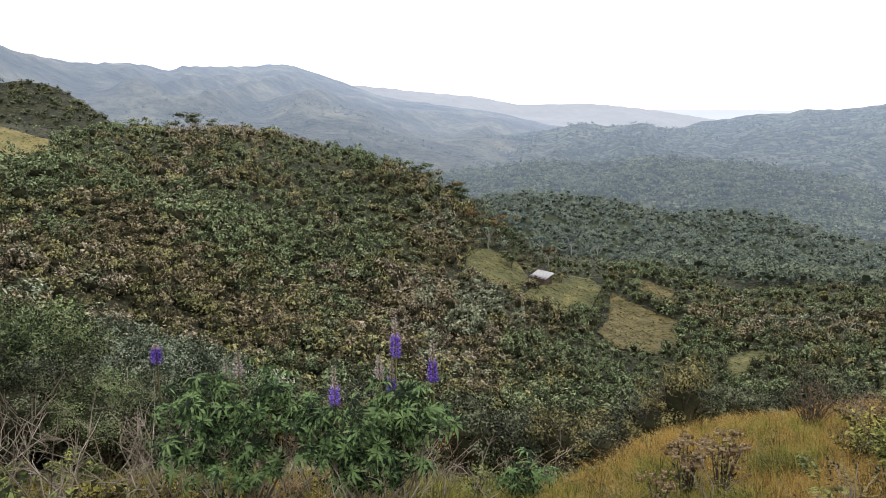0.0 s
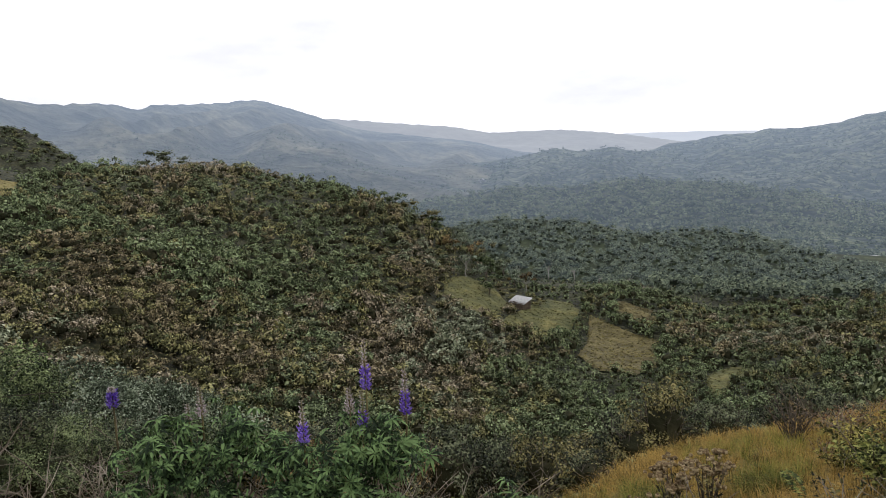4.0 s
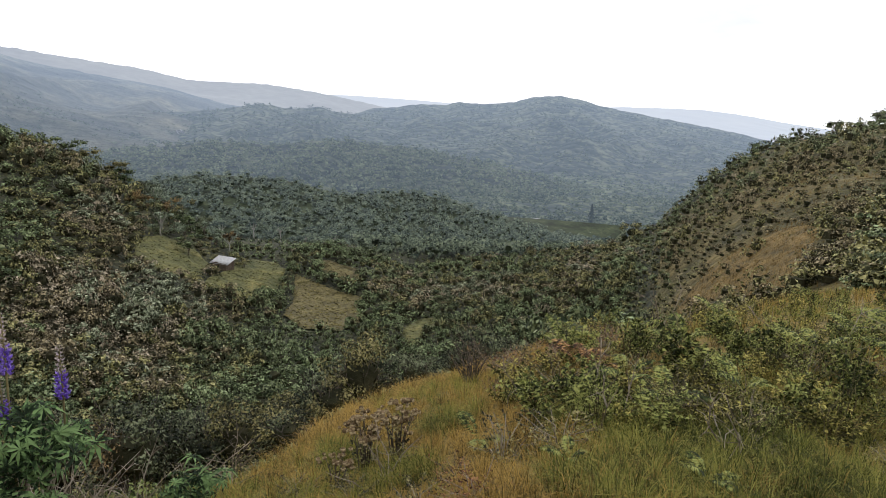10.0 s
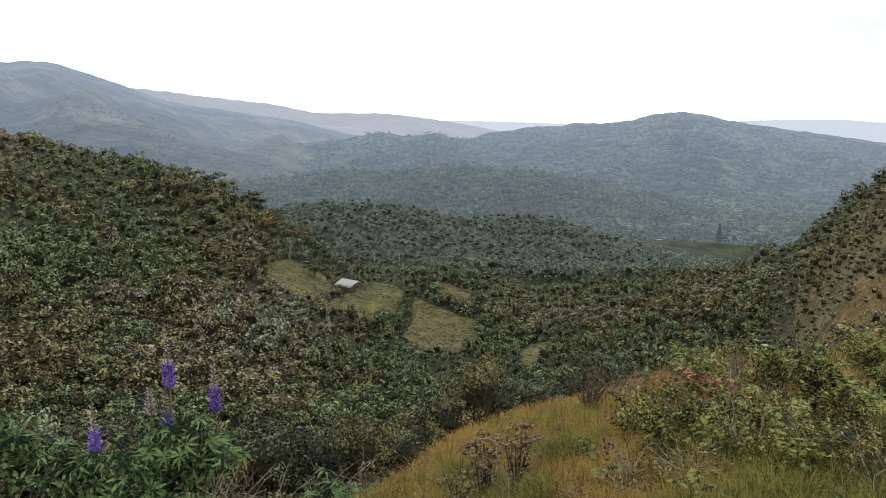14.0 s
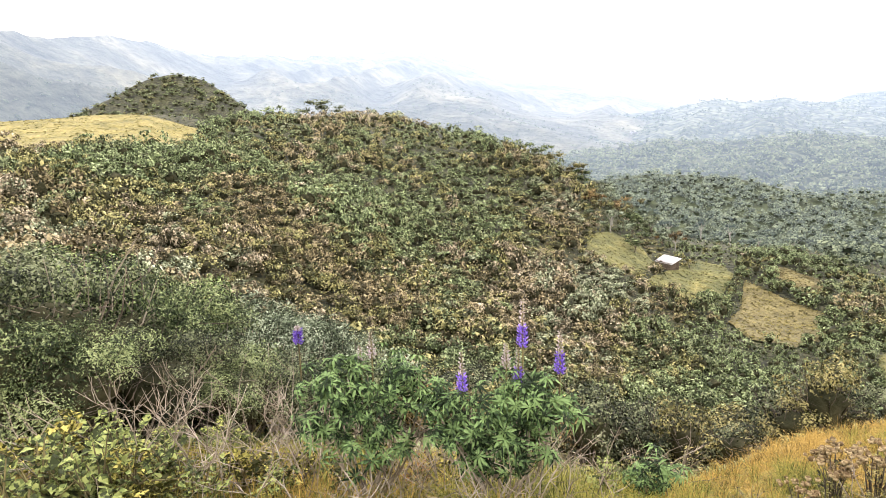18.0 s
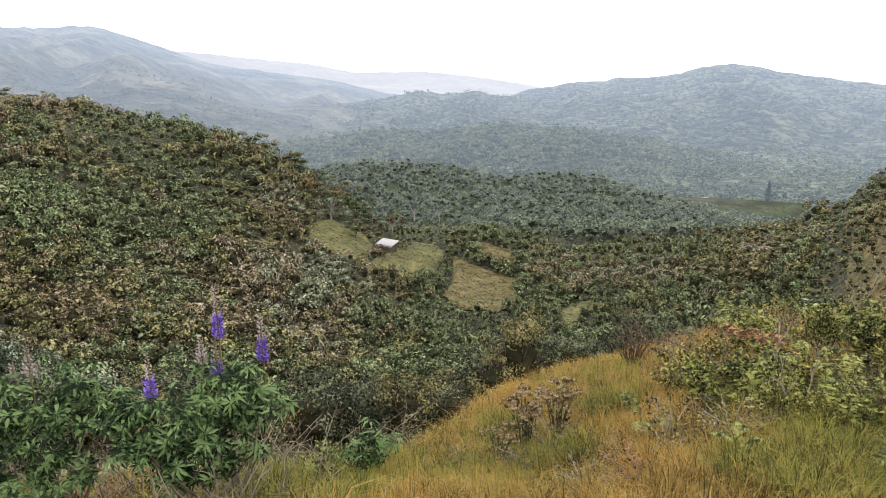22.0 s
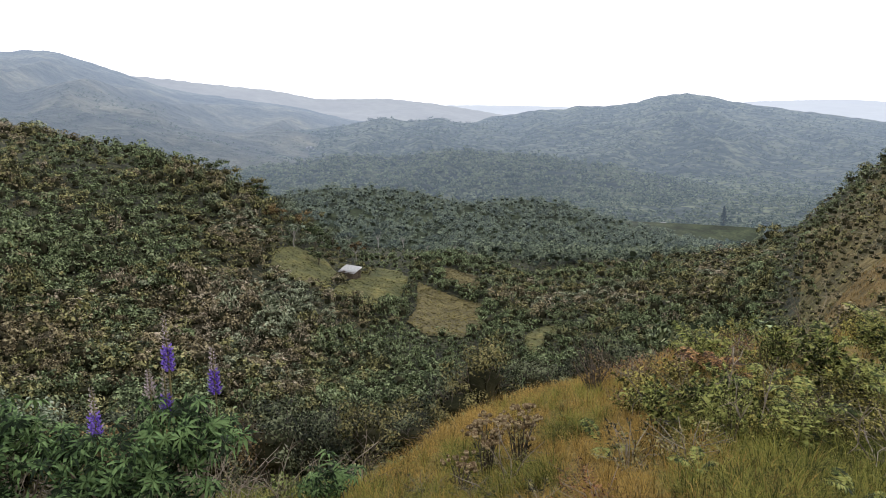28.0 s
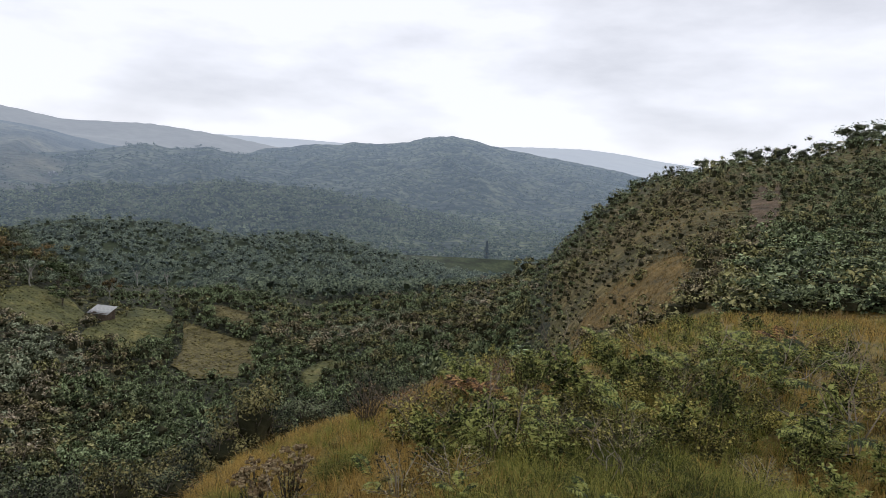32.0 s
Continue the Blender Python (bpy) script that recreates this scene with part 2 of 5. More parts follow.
# distance: backdrop behind the valley, the moist air's haze painted in as bluish emission
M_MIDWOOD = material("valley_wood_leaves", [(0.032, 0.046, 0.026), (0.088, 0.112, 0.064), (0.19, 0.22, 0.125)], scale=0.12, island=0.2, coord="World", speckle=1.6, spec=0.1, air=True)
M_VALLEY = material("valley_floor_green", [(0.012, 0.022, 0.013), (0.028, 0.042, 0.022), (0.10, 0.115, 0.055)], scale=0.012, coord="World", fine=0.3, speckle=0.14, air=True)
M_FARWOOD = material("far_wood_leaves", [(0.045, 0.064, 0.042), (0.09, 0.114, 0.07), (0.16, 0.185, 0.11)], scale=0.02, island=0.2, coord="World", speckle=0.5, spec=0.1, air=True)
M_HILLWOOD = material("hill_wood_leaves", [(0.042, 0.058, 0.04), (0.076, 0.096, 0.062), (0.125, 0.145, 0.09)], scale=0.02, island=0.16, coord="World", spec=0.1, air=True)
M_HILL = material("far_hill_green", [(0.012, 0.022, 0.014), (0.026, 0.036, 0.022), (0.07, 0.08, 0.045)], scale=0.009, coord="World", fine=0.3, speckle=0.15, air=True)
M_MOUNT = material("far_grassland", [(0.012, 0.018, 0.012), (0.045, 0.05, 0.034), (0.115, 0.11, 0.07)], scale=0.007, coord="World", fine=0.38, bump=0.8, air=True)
# the two farthest ridges: their haze is a constant bluish emission
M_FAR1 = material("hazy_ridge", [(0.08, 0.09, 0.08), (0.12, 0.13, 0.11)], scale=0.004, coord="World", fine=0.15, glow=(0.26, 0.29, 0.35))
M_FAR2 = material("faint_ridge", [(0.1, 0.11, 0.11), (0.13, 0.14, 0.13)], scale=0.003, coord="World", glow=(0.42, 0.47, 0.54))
M_LUPIN = leafy("lupine_leaves", (0.020, 0.040, 0.014), (0.042, 0.078, 0.027), (0.10, 0.155, 0.056), scale=6, speckle=40)
M_PURPLE = material("violet_petals", [(0.10, 0.045, 0.33), (0.17, 0.085, 0.52), (0.34, 0.22, 0.70)], scale=30, rough=0.5, island=0.5, through_light=0.25)
M_BUD = material("pale_buds", [(0.18, 0.16, 0.12), (0.34, 0.30, 0.24), (0.46, 0.38, 0.42)], scale=30, rough=0.7, island=0.4)
M_STEM = material("plant_stems", [(0.05, 0.04, 0.02), (0.12, 0.10, 0.045), (0.19, 0.16, 0.07)], scale=8, island=0.3)
M_DRYTWIG = material("dry_twigs", [(0.09, 0.07, 0.05), (0.22, 0.18, 0.13), (0.36, 0.31, 0.25)], scale=5, island=0.4)
M_FERN = leafy("fern_fronds", (0.045, 0.062, 0.014), (0.10, 0.125, 0.03), (0.19, 0.195, 0.055), scale=3, speckle=60)
M_FERN_R = leafy("withered_fronds", (0.07, 0.035, 0.016), (0.16, 0.08, 0.03), (0.30, 0.18, 0.07), scale=3, speckle=60)
M_HERB = leafy("herb_leaves", (0.030, 0.042, 0.012), (0.075, 0.098, 0.026), (0.20, 0.22, 0.07), warm=1.06, scale=2, speckle=45, spec=0.08, through_light=0.3)
M_HERB_Y = leafy("yellowing_herb_leaves", (0.05, 0.055, 0.014), (0.13, 0.135, 0.034), (0.27, 0.255, 0.08), warm=1.08, scale=2, speckle=45, spec=0.08, through_light=0.3)
M_REDHERB = leafy("reddish_herb_leaves", (0.07, 0.03, 0.02), (0.15, 0.07, 0.04), (0.24, 0.13, 0.06), scale=2, speckle=45, spec=0.08, through_light=0.3)
M_HEAD = material("dry_flower_heads", [(0.10, 0.065, 0.03), (0.24, 0.165, 0.08), (0.44, 0.35, 0.20)], scale=22, rough=0.9, island=0.6)
M_ROOF = material("weathered_zinc", [(0.28, 0.28, 0.27), (0.40, 0.40, 0.39), (0.52, 0.52, 0.50)], scale=1.2, rough=0.5, fine=0.15, spec=0.5)
M_PLANK = material("weathered_planks", [(0.06, 0.045, 0.032), (0.12, 0.09, 0.065), (0.19, 0.15, 0.11)], scale=2.5, rough=0.9, fine=0.3, bump=0.4)
M_WALL = material("pale_render_wall", [(0.50, 0.48, 0.43), (0.68, 0.66, 0.61)], scale=1.0, fine=0.15)
# the far crag carries the painted haze emission too
M_ROCK = material("pale_limestone", [(0.03, 0.035, 0.03), (0.10, 0.10, 0.09), (0.42, 0.42, 0.40)], scale=0.4, bump=0.7, fine=0.3, air=True)
M_EARTH = material("bare_red_earth", [(0.055, 0.04, 0.024), (0.10, 0.068, 0.038), (0.15, 0.10, 0.058)], scale=0.35, bump=0.6, coord="World", fine=0.35)
# conifer in the valley, with haze added as emission
M_FARCONE = material("conifer_needles", [(0.008, 0.018, 0.012), (0.02, 0.035, 0.022), (0.04, 0.06, 0.035)], scale=0.3, island=0.4, coord="World", air=True)
M_SLOPEGRASS = material("golden_slope_grass", [(0.10, 0.068, 0.022), (0.22, 0.145, 0.045), (0.34, 0.23, 0.08)], scale=0.2, rough=0.7, island=0.5, coord="World", through_light=0.2)
# ridge floor; also the painted inner shade of the ridge trees' crowns
M_FLOOR_AND_HEART = material("forest_floor_and_crown_shade", [(0.014, 0.021, 0.010), (0.034, 0.046, 0.022), (0.07, 0.085, 0.04)], scale=0.08, coord="World", fine=0.3)
# foothills, veiled by the same distance-driven haze emission
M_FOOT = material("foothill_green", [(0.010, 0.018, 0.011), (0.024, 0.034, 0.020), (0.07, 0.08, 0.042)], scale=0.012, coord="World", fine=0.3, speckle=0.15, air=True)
# dark hearts put inside crowns: shade between the leaves as base colour
M_INNER_SHADE = material("crown_heart_shade", [(0.014, 0.015, 0.008), (0.036, 0.036, 0.019), (0.07, 0.064, 0.035)], scale=1.5, rough=0.95, coord="World", spec=0.05, bump=0.5)
M_LIMEGREEN = leafy("light_green_leaves", (0.026, 0.042, 0.014), (0.085, 0.122, 0.04), (0.19, 0.235, 0.095), speckle=20)

# ---------------------------------------------------------------- landform
# Belts across the land: heading in degrees, distance and height in metres (eye path at 0).
KNOLL = [(-180, 5, 0.5), (-100, 4, -0.9), (-75, 4, -0.8), (-45, 4, -1.0), (-15, 4, -1.05), (5, 4, -1.0),
         (13, 4, -0.75), (25, 4, -0.4), (55, 4, -0.3), (100, 4, 0.0), (180, 5, 0.5)]
BROW = [(-180, 25, 4), (-100, 7, -1.0), (-60, 5.5, -1.1), (-45, 5.5, -1.4), (-30, 5.2, -1.5), (-15, 5.3, -1.7),
        (-5, 6, -1.9), (1, 7.2, -2.0), (6.5, 8.2, -2.15), (11.6, 9, -2.2), (15.5, 10, -2.4), (22, 13, -2.95),
        (30, 17, -3.75), (35, 21, -4.15), (40, 24, -3.95), (46, 26, -3.75), (52, 26, -3.55), (100, 26, -1), (180, 25, 4)]
BANK = [(-180, 40, 6), (-100, 14, -4), (-60, 13, -4.4), (-45, 13, -4.9), (-30, 14, -5.8), (-15, 15, -7.2), (0, 18, -9.3),
        (12, 22, -10.8), (22, 26, -10.4), (30, 28, -9.0), (36, 30, -7.6), (46, 33, -5.6), (60, 33, -4.0), (100, 33, -2), (180, 40, 6)]
GULLY = [(-180, 60, 9), (-100, 40, -8), (-60, 45, -11), (-45, 50, -16), (-30, 58, -23), (-15, 68, -30), (0, 75, -35.5),
         (12, 85, -36), (22, 90, -33), (28, 80, -25), (33, 60, -15), (40, 45, -8.5), (46, 42, -6), (55, 40, -4.5), (100, 40, -3), (180, 60, 9)]
BENCH = [(-180, 90, 14), (-100, 80, -6), (-60, 95, -6.5), (-45, 105, -9), (-30, 115, -15), (-15, 122, -28), (-6, 122, -36), (0, 122, -37.6),
         (6, 126, -38.2), (12, 135, -38), (22, 130, -32), (28, 120, -22.5), (33, 105, -12), (40, 95, -5), (46, 92, -3), (55, 90, -1), (100, 90, 2), (180, 90, 14)]
CREST = [(-180, 160, 25), (-100, 150, -4), (-62, 150, -3.1), (-55, 150, -4.2), (-49.5, 165, -4.5), (-44, 195, -1.0), (-38, 200, -1.0), (-35, 198, -2), (-29, 195, -5), (-25, 190, -8.3),
         (-21, 182, -14), (-17, 175, -20.2), (-14, 168, -26.5), (-11, 160, -31), (-8, 157, -34.4), (-4, 160, -35.9), (0, 165, -35.6), (3, 162, -37.6),
         (8, 172, -42), (15, 185, -42), (22, 175, -35.2), (24.8, 170, -32)]
CREST_EAST = [(28, 165, -25.2), (30.3, 160, -17.5), (32.1, 157, -11.5), (33.8, 155, -7.3), (35.3, 152, -4), (37.1, 150, -1.5), (40, 148, 0.5),
              (42.4, 145, 2.5), (45, 145, 2.5), (47.7, 143, 3.6), (50.6, 140, 6.2), (60, 140, 8.6), (100, 150, 14), (180, 160, 25)]
PLATEAU = [(-180, 200, 25), (-100, 195, -2), (-62, 190, -0.2), (-53, 190, 0.6), (-47, 215, -0.8), (-38, 225, -3), (-29, 225, -10),
           (-21, 215, -22), (-14, 205, -35), (-8, 200, -41), (0, 205, -42), (8, 215, -46), (18, 225, -46), (25, 215, -42), (30, 200, -28),
           (35, 190, -14), (42, 180, -4), (51, 170, 3), (60, 170, 6), (100, 195, 12), (180, 200, 25)]
BACK = [(-180, 300, 25), (-100, 300, -25), (-50, 300, -28), (-30, 300, -38), (-10, 300, -60), (5, 300, -64), (20, 300, -66), (35, 290, -55), (50, 280, -35), (100, 300, 0), (180, 300, 25)]
FLOOR = [(-180, 700, 10), (-100, 700, -75), (-30, 650, -88), (0, 650, -92), (30, 620, -94), (100, 700, -60), (180, 700, 10)]
HORIZON = [(-180, 4800, -60), (180, 4800, -60)]
BELTS = [KNOLL, BROW, BANK, GULLY, BENCH, CREST + CREST_EAST, PLATEAU, BACK, FLOOR, HORIZON]


def smooth_lerp(az, belt, col):
    xs = np.array([b[0] for b in belt], float)
    ys = np.array([b[col] for b in belt], float)
    return hermite(np.broadcast_to(xs[:, None], (len(xs), 1)), np.broadcast_to(ys[:, None], (len(ys), 1)), az)


def hermite(xs, ys, q):
    """Monotone cubic through the columns xs, ys (K x N or K x 1) at q (N)."""
    h = np.diff(xs, axis=0)
    d = np.diff(ys, axis=0) / h
    m = np.zeros_like(ys)
    m[0], m[-1] = d[0], d[-1]
    same = d[1:] * d[:-1] > 0
    m[1:-1] = np.where(same, 2 * d[1:] * d[:-1] / np.where(same, d[1:] + d[:-1], 1), 0)
    k = np.clip((q[None, :] >= xs).sum(0) - 1, 0, len(xs) - 2)
    n = np.arange(len(q)) if xs.shape[1] > 1 else np.zeros(len(q), int)
    x0, y0, y1, m0, m1, hh = xs[k, n], ys[k, n], ys[k + 1, n], m[k, n], m[k + 1, n], h[k, n]
    s = np.clip((q - x0) / hh, 0, 1)
    return (y0 * (1 + 2 * s) * (1 - s) ** 2 + m0 * hh * s * (1 - s) ** 2 + y1 * s * s * (3 - 2 * s) + m1 * hh * s * s * (s - 1))


def wave(x, y, size, seed):
    """Smooth value noise in -1..1 on a lattice of the given size."""
    u, v = x / size, y / size
    i, j = np.floor(u), np.floor(v)
    a, b = u - i, v - j
    a, b = a * a * (3 - 2 * a), b * b * (3 - 2 * b)

    def lattice(p, q):
        w = np.sin(p * 127.1 + q * 311.7 + seed * 74.7) * 43758.5453
        return (w - np.floor(w)) * 2 - 1
    top = lattice(i, j) * (1 - a) + lattice(i + 1, j) * a
    low = lattice(i, j + 1) * (1 - a) + lattice(i + 1, j + 1) * a
    return top * (1 - b) + low * b


def height(x, y):
    """Height of the ground at x, y (arrays)."""
    x, y = np.atleast_1d(np.asarray(x, float)), np.atleast_1d(np.asarray(y, float))
    r = np.hypot(x, y)
    az = np.degrees(np.arctan2(x, y))
    rows_r = np.stack([np.zeros_like(r), np.full_like(r, 1.2)] + [smooth_lerp(az, b, 1) for b in BELTS])
    rows_z = np.stack([np.zeros_like(r), np.full_like(r, -0.02)] + [smooth_lerp(az, b, 2) for b in BELTS])
    z = hermite(rows_r, rows_z, r)
    far = np.clip((r - 12) / 80, 0, 1)
    z += far * (1.3 * wave(x, y, 31, 1) + 0.6 * wave(x, y, 12, 2)) + np.clip((r - 250) / 300, 0, 1) * 5 * wave(x, y, 130, 3)
    z += np.clip((r - 2.5) / 3, 0, 1) * (0.07 * wave(x, y, 1.7, 4) + 0.04 * wave(x, y, 0.6, 5))
    return z

# ---------------------------------------------------------------- mesh helpers
def mesh_from(name, verts, quads, mats, index=None, smooth=False):
    """A mesh of quads from arrays."""
    me = bpy.data.meshes.new(name)
    verts, quads = np.asarray(verts, np.float32), np.asarray(quads, np.int32)
    me.vertices.add(len(verts))
    me.vertices.foreach_set("co", verts.ravel())
    me.loops.add(quads.size)
    me.loops.foreach_set("vertex_index", quads.ravel())
    me.polygons.add(len(quads))
    me.polygons.foreach_set("loop_start", np.arange(0, quads.size, 4, dtype=np.int32))
    me.polygons.foreach_set("loop_total", np.full(len(quads), 4, np.int32))
    for m in (mats if isinstance(mats, (list, tuple)) else [mats]):
        me.materials.append(m)
    if index is not None:
        me.polygons.foreach_set("material_index", np.asarray(index, np.int32))
    if smooth:
        me.polygons.foreach_set("use_smooth", np.ones(len(quads), bool))
    me.update(calc_edges=True)
    return me


def grid_quads(nu, nv, wrap=False):
    i, j = np.meshgrid(np.arange(nu if wrap else nu - 1), np.arange(nv - 1), indexing="ij")
    i2 = (i + 1) % nu
    return np.stack([i * nv + j, i2 * nv + j, i2 * nv + j + 1, i * nv + j + 1], -1).reshape(-1, 4)


def part(name, data, mat, parent, label=""):
    """One mesh object under a thing or a part; data is a bmesh or a mesh."""
    if isinstance(data, bmesh.types.BMesh):
        me = bpy.data.meshes.new(name)
        data.to_mesh(me)
        data.free()
    else:
        me = data
    if mat is not None and not me.materials:
        me.materials.append(mat)
    ob = new(name, me)
    ob.parent = parent
    return tagged(ob, label)


# ---------------------------------------------------------------- ground: one sheet to the horizon
az_front = np.arange(-72, 72.01, 0.5)
az_back = np.concatenate([np.arange(-180, -72, 6.0), np.arange(74, 180, 6.0)])
az_all = np.sort(np.concatenate([az_front, az_back]))
r_all = np.concatenate([[0.05], np.geomspace(0.6, 300, 230), np.geomspace(312, 4800, 60)])
AA, RR = np.meshgrid(np.radians(az_all), r_all, indexing="ij")
gx, gy = (RR * np.sin(AA)).ravel(), (RR * np.cos(AA)).ravel()
gz = height(gx, gy)
g_quads = grid_quads(len(az_all), len(r_all), wrap=True)
g_r = RR.ravel()[g_quads].mean(1)
g_az = np.degrees(AA.ravel()[g_quads[:, 0]])
turf = g_r < np.where(g_az < 16, 11, 34)
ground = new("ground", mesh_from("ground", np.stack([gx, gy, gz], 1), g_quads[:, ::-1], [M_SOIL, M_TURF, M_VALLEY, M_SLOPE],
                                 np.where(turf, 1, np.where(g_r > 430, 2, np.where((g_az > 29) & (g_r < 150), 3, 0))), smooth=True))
tagged(ground, "hillside of dry turf and scrub soil falling into a green valley", "ground", kind="structure")


GRID = {}


def ridge(name, crest, r_crest, r_foot, z_foot, mat, label, folds=1.0, n_u=260, n_v=46, r_back=1.25, seed=3, rough=1.0, near=1.0):
    """A far hill: crest as (heading, elevation in degrees) pairs, rising from a foot nearer by."""
    az0, az1 = crest[0][0], crest[-1][0]
    az = np.linspace(az0, az1, n_u)
    xs = np.array([c[0] for c in crest], float)[:, None]
    ys = np.array([c[1] for c in crest], float)[:, None]
    el = hermite(xs, ys, az)
    west = np.interp(az, (-62, -34), (near, 1.0))      # the western end comes nearer
    zc = EYE + r_crest * west * np.tan(np.radians(el))
    v = np.concatenate([np.linspace(0, 1, n_v), [1.05, 1.2, 1.5]])
    A, V = np.meshgrid(np.radians(az), v, indexing="ij")
    up = np.minimum(V, 1)
    R = r_foot + (r_crest - r_foot) * up + np.maximum(V - 1, 0) * (r_back - 1) * r_crest * 2
    R = R * west[:, None]
    X, Y = R * np.sin(A), R * np.cos(A)
    body = up ** 1.15
    Z = z_foot + (zc[:, None] - z_foot) * body - np.maximum(V - 1, 0) * 2 * (zc[:, None] - z_foot)
    size = (r_crest - r_foot)
    warp = wave(X.ravel(), Y.ravel(), size * 0.5, seed + 5).reshape(X.shape) * size * 0.12
    spurs = 1 - 2 * np.abs(wave((X + warp).ravel(), (Y + warp).ravel() * 0.45, size * 0.13, seed)).reshape(X.shape)
    small = wave(X.ravel() + warp.ravel(), Y.ravel(), size * 0.07, seed + 1).reshape(X.shape)
    mask = np.sin(np.pi * np.clip(up, 0, 1)) ** 1.1 * (1 - 0.5 * up)  * 1.3
    relief = (zc[:, None] - z_foot)
    Z = Z + mask * relief * folds * (0.13 * spurs + 0.035 * small)
    Z += rough * 0.012 * relief * wave(X.ravel(), Y.ravel(), size * 0.018, seed + 2).reshape(X.shape)
    ob = new(name, mesh_from(name, np.stack([X, Y, Z], -1).reshape(-1, 3), grid_quads(n_u, len(v))[:, ::-1], mat, smooth=True))
    GRID[name] = (X, Y, Z)
    return tagged(ob, label, "mountain", kind="structure")


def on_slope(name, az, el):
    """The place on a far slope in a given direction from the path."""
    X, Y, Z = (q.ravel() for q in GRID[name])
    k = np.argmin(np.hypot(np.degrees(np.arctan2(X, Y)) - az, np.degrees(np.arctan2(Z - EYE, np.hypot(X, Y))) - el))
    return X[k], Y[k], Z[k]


def over_slope(name, n, g, low=0.0, high=1.0):
    """Random places spread over a far slope."""
    X, Y, Z = GRID[name]
    i = g.integers(0, X.shape[0] - 1, n)
    j = g.integers(int(low * 0.9 * X.shape[1]), max(1, int(high * (X.shape[1] - 4))), n)
    a, b = g.random(n), g.random(n)
    out = []
    for q in (X, Y, Z):
        out.append((q[i, j] * (1 - a) + q[i + 1, j] * a) * (1 - b) + (q[i, j + 1] * (1 - a) + q[i + 1, j + 1] * a) * b)
    return out


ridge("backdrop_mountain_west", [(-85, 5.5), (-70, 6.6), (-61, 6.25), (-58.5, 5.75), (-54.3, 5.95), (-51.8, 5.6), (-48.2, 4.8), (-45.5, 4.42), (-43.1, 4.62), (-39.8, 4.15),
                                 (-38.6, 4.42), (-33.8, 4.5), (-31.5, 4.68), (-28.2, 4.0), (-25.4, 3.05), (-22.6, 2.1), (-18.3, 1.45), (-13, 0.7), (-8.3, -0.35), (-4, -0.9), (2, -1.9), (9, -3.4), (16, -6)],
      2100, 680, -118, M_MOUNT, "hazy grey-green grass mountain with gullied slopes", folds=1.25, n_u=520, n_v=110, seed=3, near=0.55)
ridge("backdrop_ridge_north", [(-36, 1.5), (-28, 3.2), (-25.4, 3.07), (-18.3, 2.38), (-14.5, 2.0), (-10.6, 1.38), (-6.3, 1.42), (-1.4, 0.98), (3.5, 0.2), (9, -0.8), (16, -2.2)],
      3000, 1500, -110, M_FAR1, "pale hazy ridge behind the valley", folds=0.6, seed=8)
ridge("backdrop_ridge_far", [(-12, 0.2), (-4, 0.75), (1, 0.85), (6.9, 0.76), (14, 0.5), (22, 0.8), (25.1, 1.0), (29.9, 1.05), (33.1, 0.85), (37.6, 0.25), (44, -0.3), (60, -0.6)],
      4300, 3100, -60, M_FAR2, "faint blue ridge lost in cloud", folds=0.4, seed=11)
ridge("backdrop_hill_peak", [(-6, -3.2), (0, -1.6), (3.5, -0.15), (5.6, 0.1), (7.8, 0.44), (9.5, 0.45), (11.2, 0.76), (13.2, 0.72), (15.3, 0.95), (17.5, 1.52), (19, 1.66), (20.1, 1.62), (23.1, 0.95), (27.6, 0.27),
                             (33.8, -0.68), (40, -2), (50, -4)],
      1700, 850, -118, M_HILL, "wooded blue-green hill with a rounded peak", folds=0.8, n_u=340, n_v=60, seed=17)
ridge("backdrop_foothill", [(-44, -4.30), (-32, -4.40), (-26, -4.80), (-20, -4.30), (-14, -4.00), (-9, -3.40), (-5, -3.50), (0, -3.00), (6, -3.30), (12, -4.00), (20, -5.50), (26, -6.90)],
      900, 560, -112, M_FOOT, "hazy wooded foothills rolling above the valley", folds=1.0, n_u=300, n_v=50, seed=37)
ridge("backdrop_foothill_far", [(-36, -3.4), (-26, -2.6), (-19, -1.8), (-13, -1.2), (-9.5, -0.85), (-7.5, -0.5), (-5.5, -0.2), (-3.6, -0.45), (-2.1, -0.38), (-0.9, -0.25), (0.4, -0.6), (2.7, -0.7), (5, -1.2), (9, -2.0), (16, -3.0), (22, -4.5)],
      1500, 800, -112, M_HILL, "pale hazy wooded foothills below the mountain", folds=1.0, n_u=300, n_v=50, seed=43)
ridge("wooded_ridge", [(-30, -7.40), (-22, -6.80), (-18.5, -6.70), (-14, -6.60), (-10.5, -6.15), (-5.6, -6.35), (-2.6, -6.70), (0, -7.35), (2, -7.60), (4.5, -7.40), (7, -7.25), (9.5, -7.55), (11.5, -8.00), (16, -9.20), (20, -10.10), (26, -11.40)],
      430, 285, -72, M_FLOOR_AND_HEART, "dark forested ridge across the gully", folds=0.35, n_u=200, n_v=30, r_back=1.1, seed=23)
ridge("conical_hill", [(-64, -2.5), (-60, -0.9), (-57.7, -0.1), (-54.2, 1.5), (-51.9, 2.65), (-50, 3.05), (-47.9, 2.7), (-45.9, 1.4), (-43.8, -0.3), (-41, -2.5), (-38, -5)],
      310, 235, -8, M_SOIL, "small cone-shaped hill covered in scrub", folds=0.3, n_u=90, n_v=24, r_back=1.15, seed=29)

# ---------------------------------------------------------------- plants: building blocks
rng = np.random.default_rng(7)


